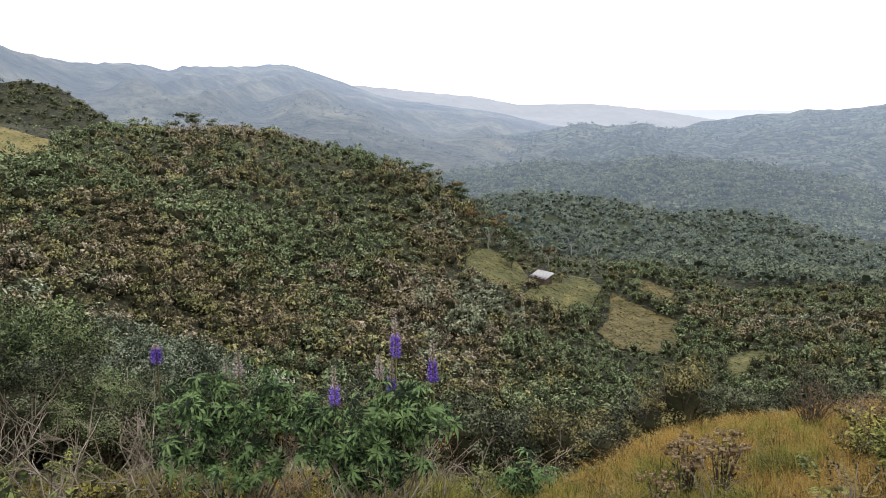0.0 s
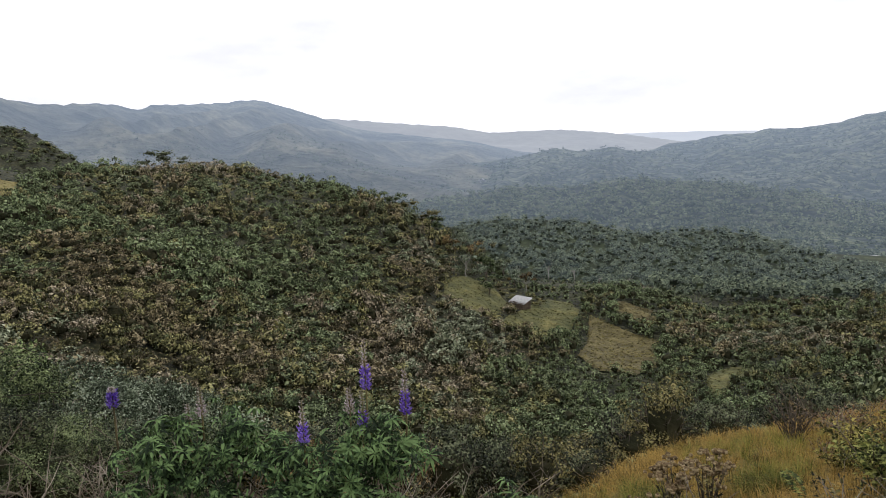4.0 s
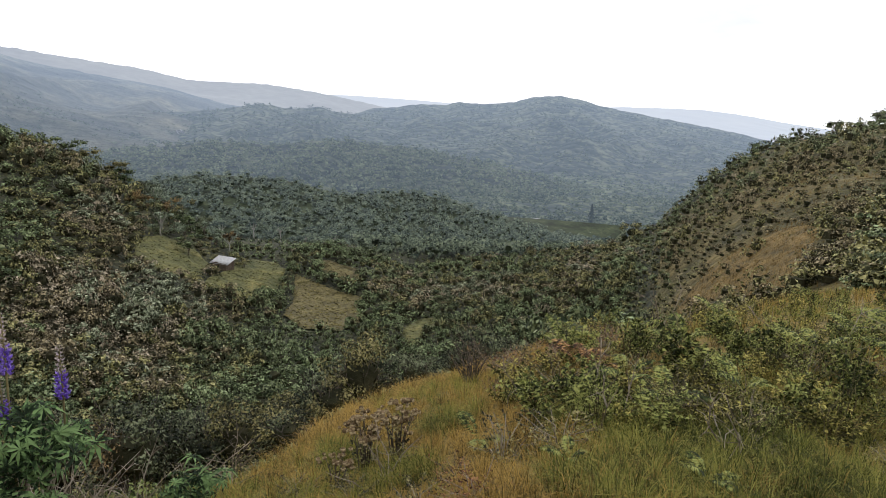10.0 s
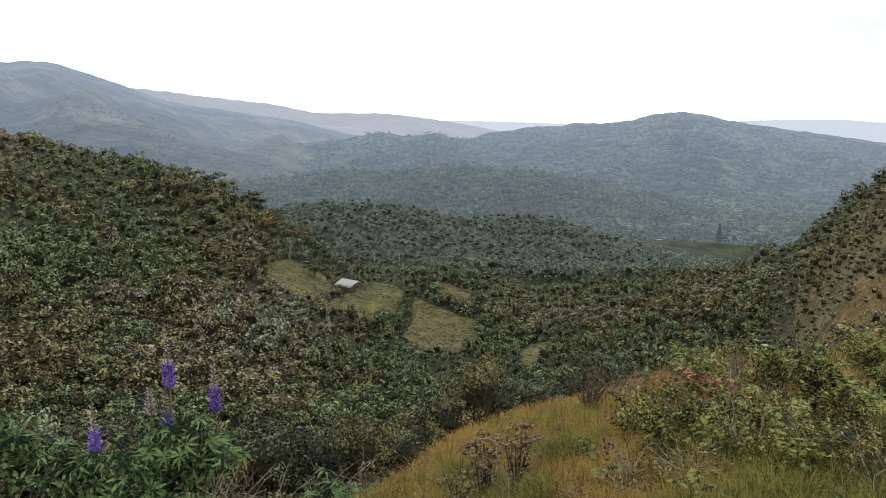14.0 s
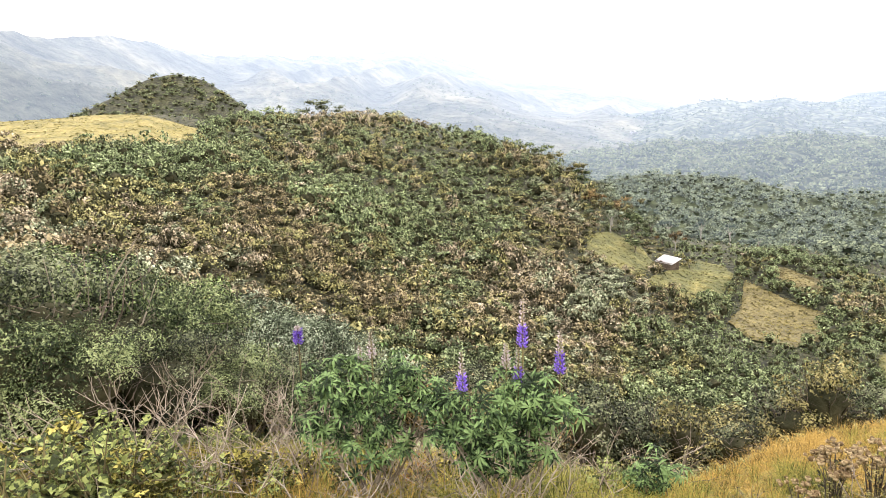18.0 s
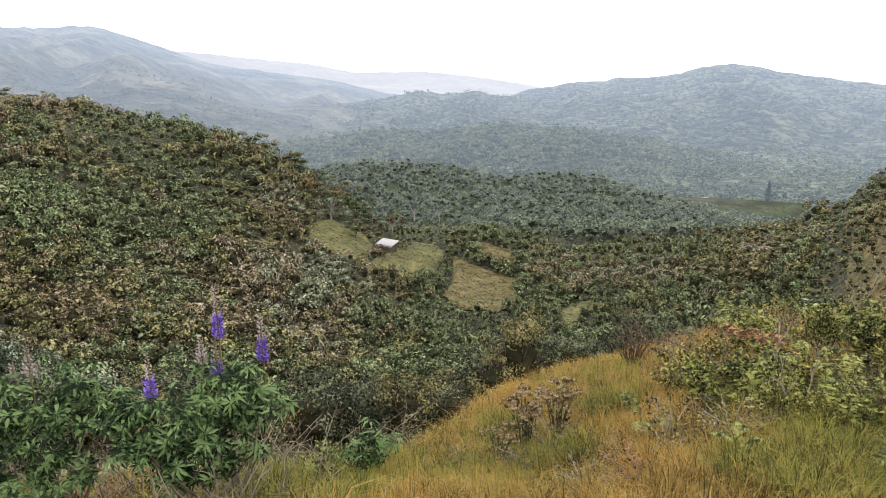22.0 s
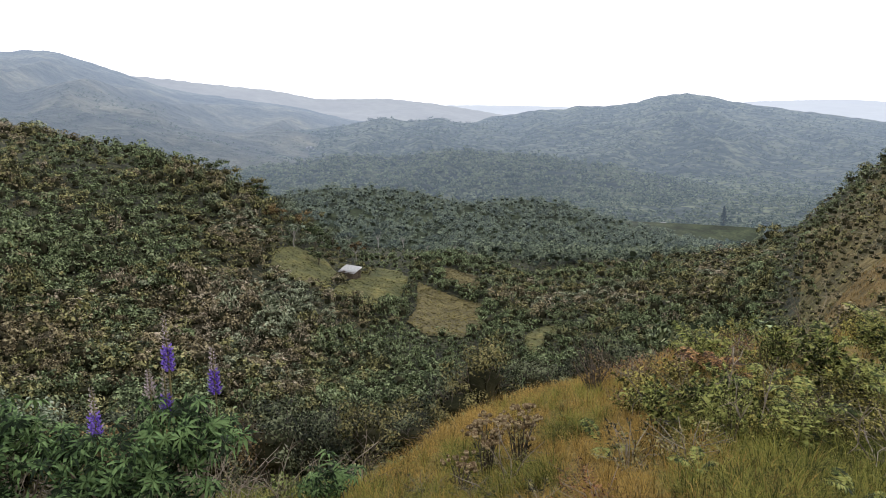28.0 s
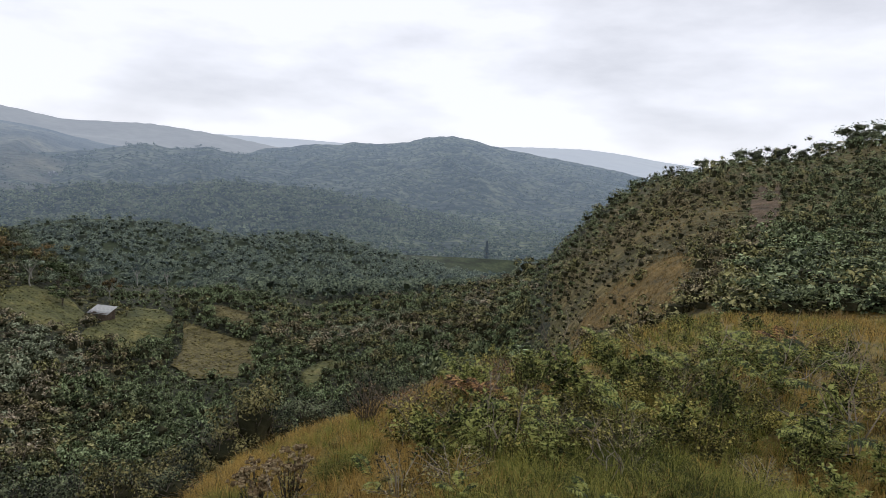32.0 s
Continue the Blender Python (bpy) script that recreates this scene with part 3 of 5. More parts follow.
def cube_sphere(n=2):
    """Quads of a sphere, n x n on each side of a cube."""
    vs, qs = [], []
    for ax in range(3):
        for sg in (-1, 1):
            u, v = np.meshgrid(np.linspace(-1, 1, n + 1), np.linspace(-1, 1, n + 1), indexing="ij")
            p = np.zeros((n + 1, n + 1, 3))
            p[..., ax], p[..., (ax + 1) % 3], p[..., (ax + 2) % 3] = sg, u * sg, v
            q = grid_quads(n + 1, n + 1) + sum(len(x) for x in vs)
            vs.append(p.reshape(-1, 3))
            qs.append(q)
    vs = np.concatenate(vs)
    return vs / np.linalg.norm(vs, axis=1)[:, None], np.concatenate(qs)


def blades(pos, nrm, along, size, width):
    """Diamond leaves: centre, normal, long axis, length, width."""
    side = np.cross(nrm, along)
    side /= np.linalg.norm(side, axis=1)[:, None] + 1e-9
    a, s = along * size[:, None] * 0.5, side * (size * width)[:, None] * 0.5
    v = np.stack([pos - a, pos + s + a * 0.1, pos + a - nrm * size[:, None] * 0.12, pos - s + a * 0.1], 1).reshape(-1, 3)
    return v, np.arange(len(v)).reshape(-1, 4)


def unit(a):
    return a / (np.linalg.norm(a, axis=-1, keepdims=True) + 1e-9)


def limb(points, radii, sides=5):
    """A tapered limb along points, as quads."""
    points, vs = np.asarray(points, float), []
    for i, p in enumerate(points):
        d = unit(points[min(i + 1, len(points) - 1)] - points[max(i - 1, 0)])
        e = unit(np.cross(d, [0.31, 0.9, 0.27]))
        f = np.cross(d, e)
        for k in range(sides):
            a = 2 * math.pi * k / sides
            vs.append(p + radii[i] * (math.cos(a) * e + math.sin(a) * f))
    n = len(points)
    return np.array(vs), np.array([[i * sides + k, i * sides + (k + 1) % sides, (i + 1) * sides + (k + 1) % sides, (i + 1) * sides + k]
                                   for i in range(n - 1) for k in range(sides)])


def joined(pieces):
    vs, qs, n = [], [], 0
    for v, q in pieces:
        vs.append(v)
        qs.append(q + n)
        n += len(v)
    return np.concatenate(vs), np.concatenate(qs)


def crown(seed, lobes, leaves, leaf, flat=0.6, spread=0.5, core=2, width=0.5, droop=0.3, tight=0.0):
    """A crown one metre wide and about one high with its foot at z = 0: clumps of leaves round a few lobes."""
    g = np.random.default_rng(seed)
    cs = np.stack([g.normal(0, spread * 0.42, lobes), g.normal(0, spread * 0.42, lobes), g.uniform(0.35, 0.82, lobes)], 1)
    cs[0] = (0, 0, 0.55)
    rad = g.uniform(0.17, 0.30, lobes)
    pcs = []
    if core:
        sv, sq = cube_sphere(int(core))
        for c, r in zip(cs, rad):
            pcs.append((c + sv * (r * 0.52, r * 0.52, r * flat * 0.52) * (1 - 0.08 * tight) * (g.uniform(0.72, 1.22, (len(sv), 1)) if core > 1 else g.uniform(0.55, 1.35, (len(sv), 1))), sq))
    k = g.integers(0, lobes, leaves)
    d = unit(g.normal(0, 1, (leaves, 3)) + (0, 0, 0.35 + 0.35 * tight))
    rr = rad[k] * g.uniform(0.5 + 0.3 * tight, 1.3 - 0.15 * tight, leaves) * (1 + 0.25 * tight)
    p = cs[k] + d * rr[:, None] * (1, 1, flat)
    nr = unit(d + g.normal(0, 0.6 - 0.3 * tight, (leaves, 3)) + (0, 0, 0.2))
    al = unit(np.cross(nr, g.normal(0, 1, (leaves, 3))) + d * 0.4 - (0, 0, droop))
    pcs.append(blades(p, nr, al, leaf * g.uniform(0.6, 1.5, leaves), width))
    return joined(pcs)


def clumped(seed, lobes, leaves, leaf, rad=(0.13, 0.20), flat=0.75, inner=1, width=0.6, wide=0.36, high=0.3, loose=0.38):
    """A crown one metre wide with its foot at z = 0: leaf sprays in rounded clumps over a dome, round a heart (the
    first 6 * inner ** 2 quads), mostly coloured dark as inner shade.
    """
    g = np.random.default_rng(seed)
    d = unit(g.normal(0, 1, (lobes, 3)) + (0, 0, 0.3))
    d[:, 2] = np.where(d[:, 2] < -0.7, -d[:, 2], d[:, 2])
    cs = d * g.uniform(0.6, 1.0, (lobes, 1)) * (wide, wide, high) + (0, 0, 0.5)
    rr = g.uniform(rad[0], rad[1], lobes)
    sv, sq = cube_sphere(inner)
    pcs = [((0, 0, 0.46) + sv * g.uniform(0.8, 1.2, (len(sv), 1)) * (wide * 0.5, wide * 0.5, high * 0.55), sq)]
    k = g.choice(lobes, leaves, p=rr ** 2 / np.sum(rr ** 2))
    e = unit(g.normal(0, 1, (leaves, 3)) + d[k] * 0.7 + (0, 0, 0.2))
    p = cs[k] + e * (rr[k] * g.uniform(0.6, 1.2, leaves))[:, None] * (1, 1, flat)
    nr = unit(e + g.normal(0, loose, (leaves, 3)) + (0, 0, 0.15))
    al = unit(np.cross(nr, g.normal(0, 1, (leaves, 3))) + e * 0.3 - (0, 0, 0.15))
    pcs.append(blades(p, nr, al, leaf * g.uniform(0.6, 1.5, leaves), width))
    return joined(pcs)


def scatter(models, xs, ys, sizes, tall, mats_i, zs, seed, inner=(0, 0)):
    """Many plants in one mesh. models: (verts, quads) list; inner: how many first quads are the heart in painted shade,
    and their material; returns verts, quads, material index.
    """
    g = np.random.default_rng(seed)
    V, Q, I, n = [], [], [], 0
    pick = g.integers(0, len(models), len(xs))
    turn = g.uniform(0, 2 * math.pi, len(xs))
    for i in range(len(xs)):
        v, q = models[pick[i]]
        c, s = math.cos(turn[i]), math.sin(turn[i])
        w = np.empty_like(v)
        w[:, 0] = (v[:, 0] * c - v[:, 1] * s) * sizes[i] + xs[i]
        w[:, 1] = (v[:, 0] * s + v[:, 1] * c) * sizes[i] + ys[i]
        w[:, 2] = v[:, 2] * tall[i] + zs[i]
        V.append(w)
        Q.append(q + n)
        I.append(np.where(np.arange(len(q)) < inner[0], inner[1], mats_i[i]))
        n += len(v)
    return np.concatenate(V), np.concatenate(Q), np.concatenate(I)


def stuff(name, label, category, mats, *arrays, smooth=False):
    ob = new(name, mesh_from(name, arrays[0], arrays[1], mats, arrays[2], smooth=smooth))
    return tagged(ob, label, category, kind="stuff")


def polar(n, a0, a1, r0, r1, g, power=1.0):
    a = np.radians(g.uniform(a0, a1, n))
    if power == 1.0:
        r = np.sqrt(g.uniform(r0 ** 2, r1 ** 2, n))
    else:
        # jittered cells, so that the cover has no large gaps
        span, depth = radians(a1 - a0), math.log(r1 / r0)
        cols = max(1, int(math.sqrt(n * span / depth)))
        i = np.arange(n)
        a = radians(a0) + (i % cols + g.uniform(-0.15, 1.15, n)) * span / cols
        r = r0 * np.exp((i // cols + g.uniform(-0.15, 1.15, n)) * depth / math.ceil(n / cols))
    return r * np.sin(a), r * np.cos(a)


def inside(x, y, poly):
    """Which points lie inside a polygon."""
    hit = np.zeros(len(x), bool)
    for (x0, y0), (x1, y1) in zip(poly, poly[1:] + poly[:1]):
        cut = ((y0 > y) != (y1 > y)) & (x < (x1 - x0) * (y - y0) / ((y1 - y0) or 1e-9) + x0)
        hit ^= cut
    return hit


# clearings: pastures and fields on the far side of the gully
PASTURE_W = [(-173, 77), (-135, 55), (-117, 62), (-109, 71), (-103.5, 82), (-113, 98.5), (-126, 111), (-138.6, 122.6), (-152, 114), (-161, 101)]
FIELD_GREEN = [(-19.9, 144.9), (-17, 151.7), (-12.2, 151.4), (-9.4, 146.1), (-10.3, 135.7), (-11.5, 122.4), (-15.1, 120), (-18.9, 123.3), (-23.6, 123.0)]
FIELD_BROWN = [(-7.3, 142.6), (-3.7, 140), (1.8, 136.3), (7.1, 133), (5.7, 127.3), (7.1, 120.7), (2.1, 109.1), (-3.9, 109.7), (-7.9, 118), (-6.9, 128.9)]
FIELD_TOP = [(-2.4, 153.9), (3.3, 150.8), (7.9, 150.6), (7.2, 142.1), (4.4, 141.2), (-0.7, 144.2), (-2.7, 148.5)]
GLADE = [(13.3, 110.1), (17.9, 115.3), (21.9, 112.6), (20.9, 109.7), (17.3, 107.8), (14, 99), (12.4, 101.6)]
SLOPE_W = [(-36.8, 131.1), (-34.8, 143.1), (-28.4, 143.5), (-24, 136.5), (-24.8, 124.5), (-28.9, 119), (-34.3, 121.7)]
MEADOW = [(-19, 252), (22, 250), (25, 280), (-20, 282)]
HUT_YARD = [(-25.5, 136), (-20, 134.5), (-18, 141), (-23, 142.5)]
CLEARINGS = [HUT_YARD, MEADOW, PASTURE_W, FIELD_GREEN, FIELD_BROWN, FIELD_TOP, GLADE, SLOPE_W]


def field(name, poly, mat, label, lift=0.55):
    """A cleared patch draped over the ground: fan of rings towards the middle."""
    p = np.array(poly, float)
    mid = p.mean(0)
    n_e, n_k = 7, 12
    edge = np.concatenate([p[i] + (p[(i + 1) % len(p)] - p[i]) * np.linspace(0, 1, n_e, endpoint=False)[:, None] for i in range(len(p))])
    edge += np.random.default_rng(3).normal(0, 0.12, edge.shape)
    k = np.linspace(0.0, 1.0, n_k)
    xy = mid + (edge[:, None, :] - mid) * np.maximum(k, 0.01)[None, :, None]
    xy = xy.reshape(-1, 2)
    z = height(xy[:, 0], xy[:, 1]) + lift - 0.25 * np.tile(k > 0.99, len(edge))
    ob = new(name, mesh_from(name, np.column_stack([xy, z]), grid_quads(len(edge), n_k, wrap=True), mat, smooth=True))
    return tagged(ob, label, "field", kind="structure")


field("pasture_field", PASTURE_W, M_PASTURE, "yellow grazed pasture on the hilltop")
field("green_field", FIELD_GREEN, M_FIELD_G, "green pasture beside the hut")
field("brown_field", FIELD_BROWN, M_FIELD_B, "brown stubble field enclosed by hedges")
field("upper_field", FIELD_TOP, M_FIELD_B, "small dry field above the hedge")
field("glade_field", GLADE, M_FIELD_G, "small green clearing among shrubs")
field("meadow_field", MEADOW, M_FIELD_G, "green meadow at the foot of the forest")
field("slope_field", SLOPE_W, M_FIELD_G, "green clearing on the slope above the hut")

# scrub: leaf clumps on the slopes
SHRUB_MATS = [M_FAR_DARK, M_FAR_GREEN, M_FAR_OLIVE, M_FAR_RUSSET, M_FAR_SILVER, M_FAR_PINK, M_INNER_SHADE]
mid_models = [clumped(100 + i, 11, 215, 0.080, rad=(0.12, 0.2), inner=2) for i in range(10)]
far_models = [clumped(200 + i, 9, 112, 0.108, rad=(0.13, 0.22), inner=2) for i in range(10)]
low_models = [clumped(240 + i, 7, 100, 0.094, rad=(0.14, 0.22)) for i in range(8)]


def tone(x, y, g, weights):
    """Species by drifts: smooth patches with some mixing."""
    a = 1.2 * wave(x, y, 27, 31) + 0.6 * wave(x, y, 9, 32) + g.normal(0, 0.3, len(x))
    az, r = np.degrees(np.arctan2(x, y)), np.hypot(x, y)
    a -= 1.3 * np.exp(-((az + 26) / 6.5) ** 2 - ((r - 125) / 32) ** 2)      # fresh green hollow in the spur
    a += 0.9 * np.exp(-((az + 17) / 6) ** 2 - ((r - 96) / 22) ** 2)       # seeding scrub below the hut
    b = wave(x, y, 27, 33) + g.normal(0, 0.6, len(x))
    u = (np.clip(a / 3.4 + 0.5, 0, 0.999) * 0.7 + np.clip(b / 3.4 + 0.5, 0, 0.999) * 0.3)
    u = np.argsort(np.argsort(u)) / len(u)
    return np.searchsorted(np.cumsum(weights) / np.sum(weights), u, side="right").clip(0, len(weights) - 1)


BROWN_RIB = [(-46.5, 108), (-43.2, 95), (-39.8, 84), (-37, 76), (-33, 75), (-30, 70), (-36, 64), (-42, 69), (-45.6, 84)]
HOLLOW = [(-40.2, 117), (-32.5, 127), (-26.1, 108), (-27.5, 92), (-36.8, 80), (-40.0, 88)]
SEEDING = [(-26.0, 92), (-19.6, 102), (-15, 96), (-19.5, 82), (-24.8, 78)]


def drifts(x, y, g, mi):
    """Stands of one kind: a brown rib, a green hollow, pale seeding trees."""
    az, r = np.degrees(np.arctan2(x, y)) + g.normal(0, 0.7, len(x)), np.hypot(x, y) + g.normal(0, 2, len(x))
    u = g.random(len(x))
    mi = np.where(inside(az, r, BROWN_RIB) & (u < 0.85), np.where(u < 0.6, 3, 2), mi)
    mi = np.where(inside(az, r, HOLLOW) & (u < 0.9), np.where(u < 0.62, 1, 0), mi)
    return np.where(inside(az, r, SEEDING) & (u < 0.7), np.where(u < 0.42, 5, 3), mi)


def hill_drifts(x, y, g, mi):
    """Dark thicket on the far shoulder and the top, brown low scrub on the flank."""
    az, r = np.degrees(np.arctan2(x, y)) + g.normal(0, 1.0, len(x)), np.hypot(x, y) + g.normal(0, 6, len(x))
    u = g.random(len(x))
    mi = np.where((az > 30) & (az < 43.5) & (r < 118), np.array([2, 3, 3, 2])[(u * 4).astype(int)], mi)
    return np.where((az > 44.5) | (r > 122), np.array([0, 0, 1, 0, 2])[(u * 5).astype(int)], mi)


def scrub(name, label, n, a0, a1, r0, r1, models, weights, size, seed, keep=None, order=None, stands=None, heart=24):
    g = np.random.default_rng(seed)
    x, y = polar(n, a0, a1, r0, r1, g, power=0.6)
    ok = np.ones(n, bool)
    for c in CLEARINGS:
        ok &= ~inside(x, y, c)
    if keep is not None:
        ok &= keep(x, y, g)
    ok &= np.hypot(x, y) < smooth_lerp(np.degrees(np.arctan2(x, y)), CREST + CREST_EAST, 1) + 14
    x, y = x[ok], y[ok]
    mi = np.array(order or range(6))[tone(x, y, g, weights)]
    if stands is not None:
        mi = stands(x, y, g, mi)
    s = g.uniform(size[0], size[1], len(x)) * np.where(g.random(len(x)) < 0.12, 1.35, 1) * (1 + 0.35 * wave(x, y, 15, 35))
    s *= 1 - 0.55 * np.exp(-((x + 6) / 25) ** 2 - ((y - 104) / 12) ** 2) - 0.4 * np.exp(-((x + 28) / 11) ** 2 - ((y - 124) / 9) ** 2)   # grazed down round the fields
    z = height(x, y) - 0.17 * s
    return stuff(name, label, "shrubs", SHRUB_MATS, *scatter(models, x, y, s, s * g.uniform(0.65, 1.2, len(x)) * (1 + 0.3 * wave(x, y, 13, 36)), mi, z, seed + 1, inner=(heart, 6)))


scrub("gully_scrub", "dense mixed green and russet shrubs filling the gully", 2300, -68, 28, 34, 88, mid_models, [2.0, 1.8, 3.0, 2.0, 1.0, 0.6], (2.0, 3.9), 41, order=[0, 1, 2, 3, 5, 4], stands=drifts)
scrub("spur_scrub", "dense dark green shrubs over the spur", 6600, -70, 27, 68, 222, far_models, [4.0, 2.2, 2.6, 1.2, 0.9, 0.9], (2.2, 4.2), 43, order=[1, 0, 2, 3, 5, 4], stands=drifts)
GOLDEN = [(38.5, 65.6), (41.4, 65.9), (44.8, 65.7), (47.5, 62), (47, 55), (37.8, 44.7), (31, 38), (29, 44)]


def not_golden(x, y, g):
    """Scrub leaves the golden grass patch and the earth slip bare, and stands thin on the brown flank."""
    az, r = np.degrees(np.arctan2(x, y)), np.hypot(x, y)
    thin = (az > 37) & (az < 43.5) & (r < 100) & (g.random(len(x)) < 0.35)
    near = (az < 43.5) & (r < 46)
    return ~near & ~(inside(x, y, GOLDEN) & (g.random(len(x)) < 0.9)) & ~((np.abs(az - 44.9) < 0.45) & (r < 112) & (r > 55)) & ~thin


scrub("east_hill_scrub", "low dark shrubs over the steep hill", 4300, 25, 64, 35, 172, low_models, [4.0, 2.6, 1.6, 1.2, 0.5, 0.6], (1.3, 2.7), 47, keep=not_golden, order=[2, 1, 0, 3, 5, 4], stands=hill_drifts, heart=6)

# low undergrowth between the shrubs
def undergrowth(name, label, n, a0, a1, r0, r1, leaf, seed):
    g = np.random.default_rng(seed)
    x, y = polar(n, a0, a1, r0, r1, g, power=0.6)
    brow = smooth_lerp(np.degrees(np.arctan2(x, y)), BROW, 1)
    ok = np.hypot(x, y) > brow + 1.0
    for c in CLEARINGS:
        ok &= ~inside(x, y, c)
    x, y = x[ok], y[ok]
    m = len(x)
    sz = leaf * np.hypot(x, y) ** 0.6 * g.uniform(0.5, 1.5, m)
    p = np.stack([x, y, height(x, y) + sz * g.uniform(0.1, 0.9, m)], 1)
    nr = unit(g.normal(0, 0.7, (m, 3)) + (0, 0, 0.5))
    v, q = blades(p, nr, unit(np.cross(nr, g.normal(0, 1, (m, 3)))), sz, 0.5)
    mi = np.array([0, 1, 2, 3, 5, 4])[tone(x, y, g, [1.8, 2.2, 3.0, 1.6, 0.5, 0.5])]
    return stuff(name, label, "undergrowth", SHRUB_MATS, v, q, mi)


undergrowth("bank_undergrowth", "low leafy undergrowth covering the bank and gully", 60000, -70, 30, 6.5, 110, 0.024, 101)
undergrowth("hill_undergrowth", "low leafy undergrowth on the hill slopes", 26000, -70, 62, 100, 235, 0.034, 102)

# tussocks on the cleared fields
gf = np.random.default_rng(103)
fx, fy, fm = [], [], []
for poly, n, mi in ((FIELD_GREEN, 420, 0), (FIELD_BROWN, 420, 1), (FIELD_BROWN, 500, 2), (FIELD_TOP, 300, 1), (GLADE, 160, 0), (SLOPE_W, 300, 0), (PASTURE_W, 1500, 2)):
    p = np.array(poly)
    x, y = gf.uniform(p[:, 0].min(), p[:, 0].max(), n * 2), gf.uniform(p[:, 1].min(), p[:, 1].max(), n * 2)
    ok = inside(x, y, poly)
    fx.append(x[ok][:n])
    fy.append(y[ok][:n])
    fm.append(np.full(len(fx[-1]), mi))
fx, fy, fm = np.concatenate(fx), np.concatenate(fy), np.concatenate(fm)
s = gf.uniform(0.35, 0.9, len(fx))
sod_models = [crown(420 + i, 1, 14, 0.5, core=0, flat=0.6, spread=0.3) for i in range(5)]
stuff("field_tussocks", "low grass tussocks dotting the fields", "grass", [M_FIELD_G, M_FIELD_B, M_PASTURE], *scatter(sod_models, fx, fy, s, s * 0.4, fm, height(fx, fy) + 0.42, 104))

# scrub on the small cone, woods on the ridge across the gully and in the valley
wood_models = [clumped(300 + i, 7, 60, 0.14, rad=(0.15, 0.24)) for i in range(10)]


dot_models = [clumped(440 + i, 3, 12, 0.24, rad=(0.2, 0.3), width=0.75) for i in range(8)]
tiny_models = [clumped(400 + i, 4, 16, 0.22, rad=(0.18, 0.28), width=0.75) for i in range(8)]
gw = np.random.default_rng(61)
x, y, z = over_slope("conical_hill", 760, gw)
stuff("cone_scrub", "dark scrub covering the small cone-shaped hill", "shrubs", SHRUB_MATS,
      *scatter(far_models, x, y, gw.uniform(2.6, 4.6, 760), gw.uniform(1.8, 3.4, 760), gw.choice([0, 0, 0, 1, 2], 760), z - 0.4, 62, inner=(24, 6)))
x, y, z = over_slope("wooded_ridge", 3300, gw)
open_glade = (wave(x, y, 45, 81) + 0.5 * wave(x, y, 18, 82)) > 1.3
x, y, z = x[~open_glade], y[~open_glade], z[~open_glade]
xf, yf = polar(800, 3, 31, 200, 345, gw, power=0.6)
x, y, z = np.concatenate([x, xf]), np.concatenate([y, yf]), np.concatenate([z, np.maximum(height(xf, yf), -72 + (np.hypot(xf, yf) - 285) * 0.1)])
s = gw.uniform(4.0, 8.2, len(x))
# crown hearts share the floor's dark colour as inner shade
stuff("ridge_wood", "dark blue-green cloud forest on the ridge", "forest", [M_MIDWOOD, M_FLOOR_AND_HEART], *scatter(wood_models, x, y, s, s * gw.uniform(0.7, 1.0, len(x)), np.zeros(len(x), int), z - 1.0, 63, inner=(6, 1)))
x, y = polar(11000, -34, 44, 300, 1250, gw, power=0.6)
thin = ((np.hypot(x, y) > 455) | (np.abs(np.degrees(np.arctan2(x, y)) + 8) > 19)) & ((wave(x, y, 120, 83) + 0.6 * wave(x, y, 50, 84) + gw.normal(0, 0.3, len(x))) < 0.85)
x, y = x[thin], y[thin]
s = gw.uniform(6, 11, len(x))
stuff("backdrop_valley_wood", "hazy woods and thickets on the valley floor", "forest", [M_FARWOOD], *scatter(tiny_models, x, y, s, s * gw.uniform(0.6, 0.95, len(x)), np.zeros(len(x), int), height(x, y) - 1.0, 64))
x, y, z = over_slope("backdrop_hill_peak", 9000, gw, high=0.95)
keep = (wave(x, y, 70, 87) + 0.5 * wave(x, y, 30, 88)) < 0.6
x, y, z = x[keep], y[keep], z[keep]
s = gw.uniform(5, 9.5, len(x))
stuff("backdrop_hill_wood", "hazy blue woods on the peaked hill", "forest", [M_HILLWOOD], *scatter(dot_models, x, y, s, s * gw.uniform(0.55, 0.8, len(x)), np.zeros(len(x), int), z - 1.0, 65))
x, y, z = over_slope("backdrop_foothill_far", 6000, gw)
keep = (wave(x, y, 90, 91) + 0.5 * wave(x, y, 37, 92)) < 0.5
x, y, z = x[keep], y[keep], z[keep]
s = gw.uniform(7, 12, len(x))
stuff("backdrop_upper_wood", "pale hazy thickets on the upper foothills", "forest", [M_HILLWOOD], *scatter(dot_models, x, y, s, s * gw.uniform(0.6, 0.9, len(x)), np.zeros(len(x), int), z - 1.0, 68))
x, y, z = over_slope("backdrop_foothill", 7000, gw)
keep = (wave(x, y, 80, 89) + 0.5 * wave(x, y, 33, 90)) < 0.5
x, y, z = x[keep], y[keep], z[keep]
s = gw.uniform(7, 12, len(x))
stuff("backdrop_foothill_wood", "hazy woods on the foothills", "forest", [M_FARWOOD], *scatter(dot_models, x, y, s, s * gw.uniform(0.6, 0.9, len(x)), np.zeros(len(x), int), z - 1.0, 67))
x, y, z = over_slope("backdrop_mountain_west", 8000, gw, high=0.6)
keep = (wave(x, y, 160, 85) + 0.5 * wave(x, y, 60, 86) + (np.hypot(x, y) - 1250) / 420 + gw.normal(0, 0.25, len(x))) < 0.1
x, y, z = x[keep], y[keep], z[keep]
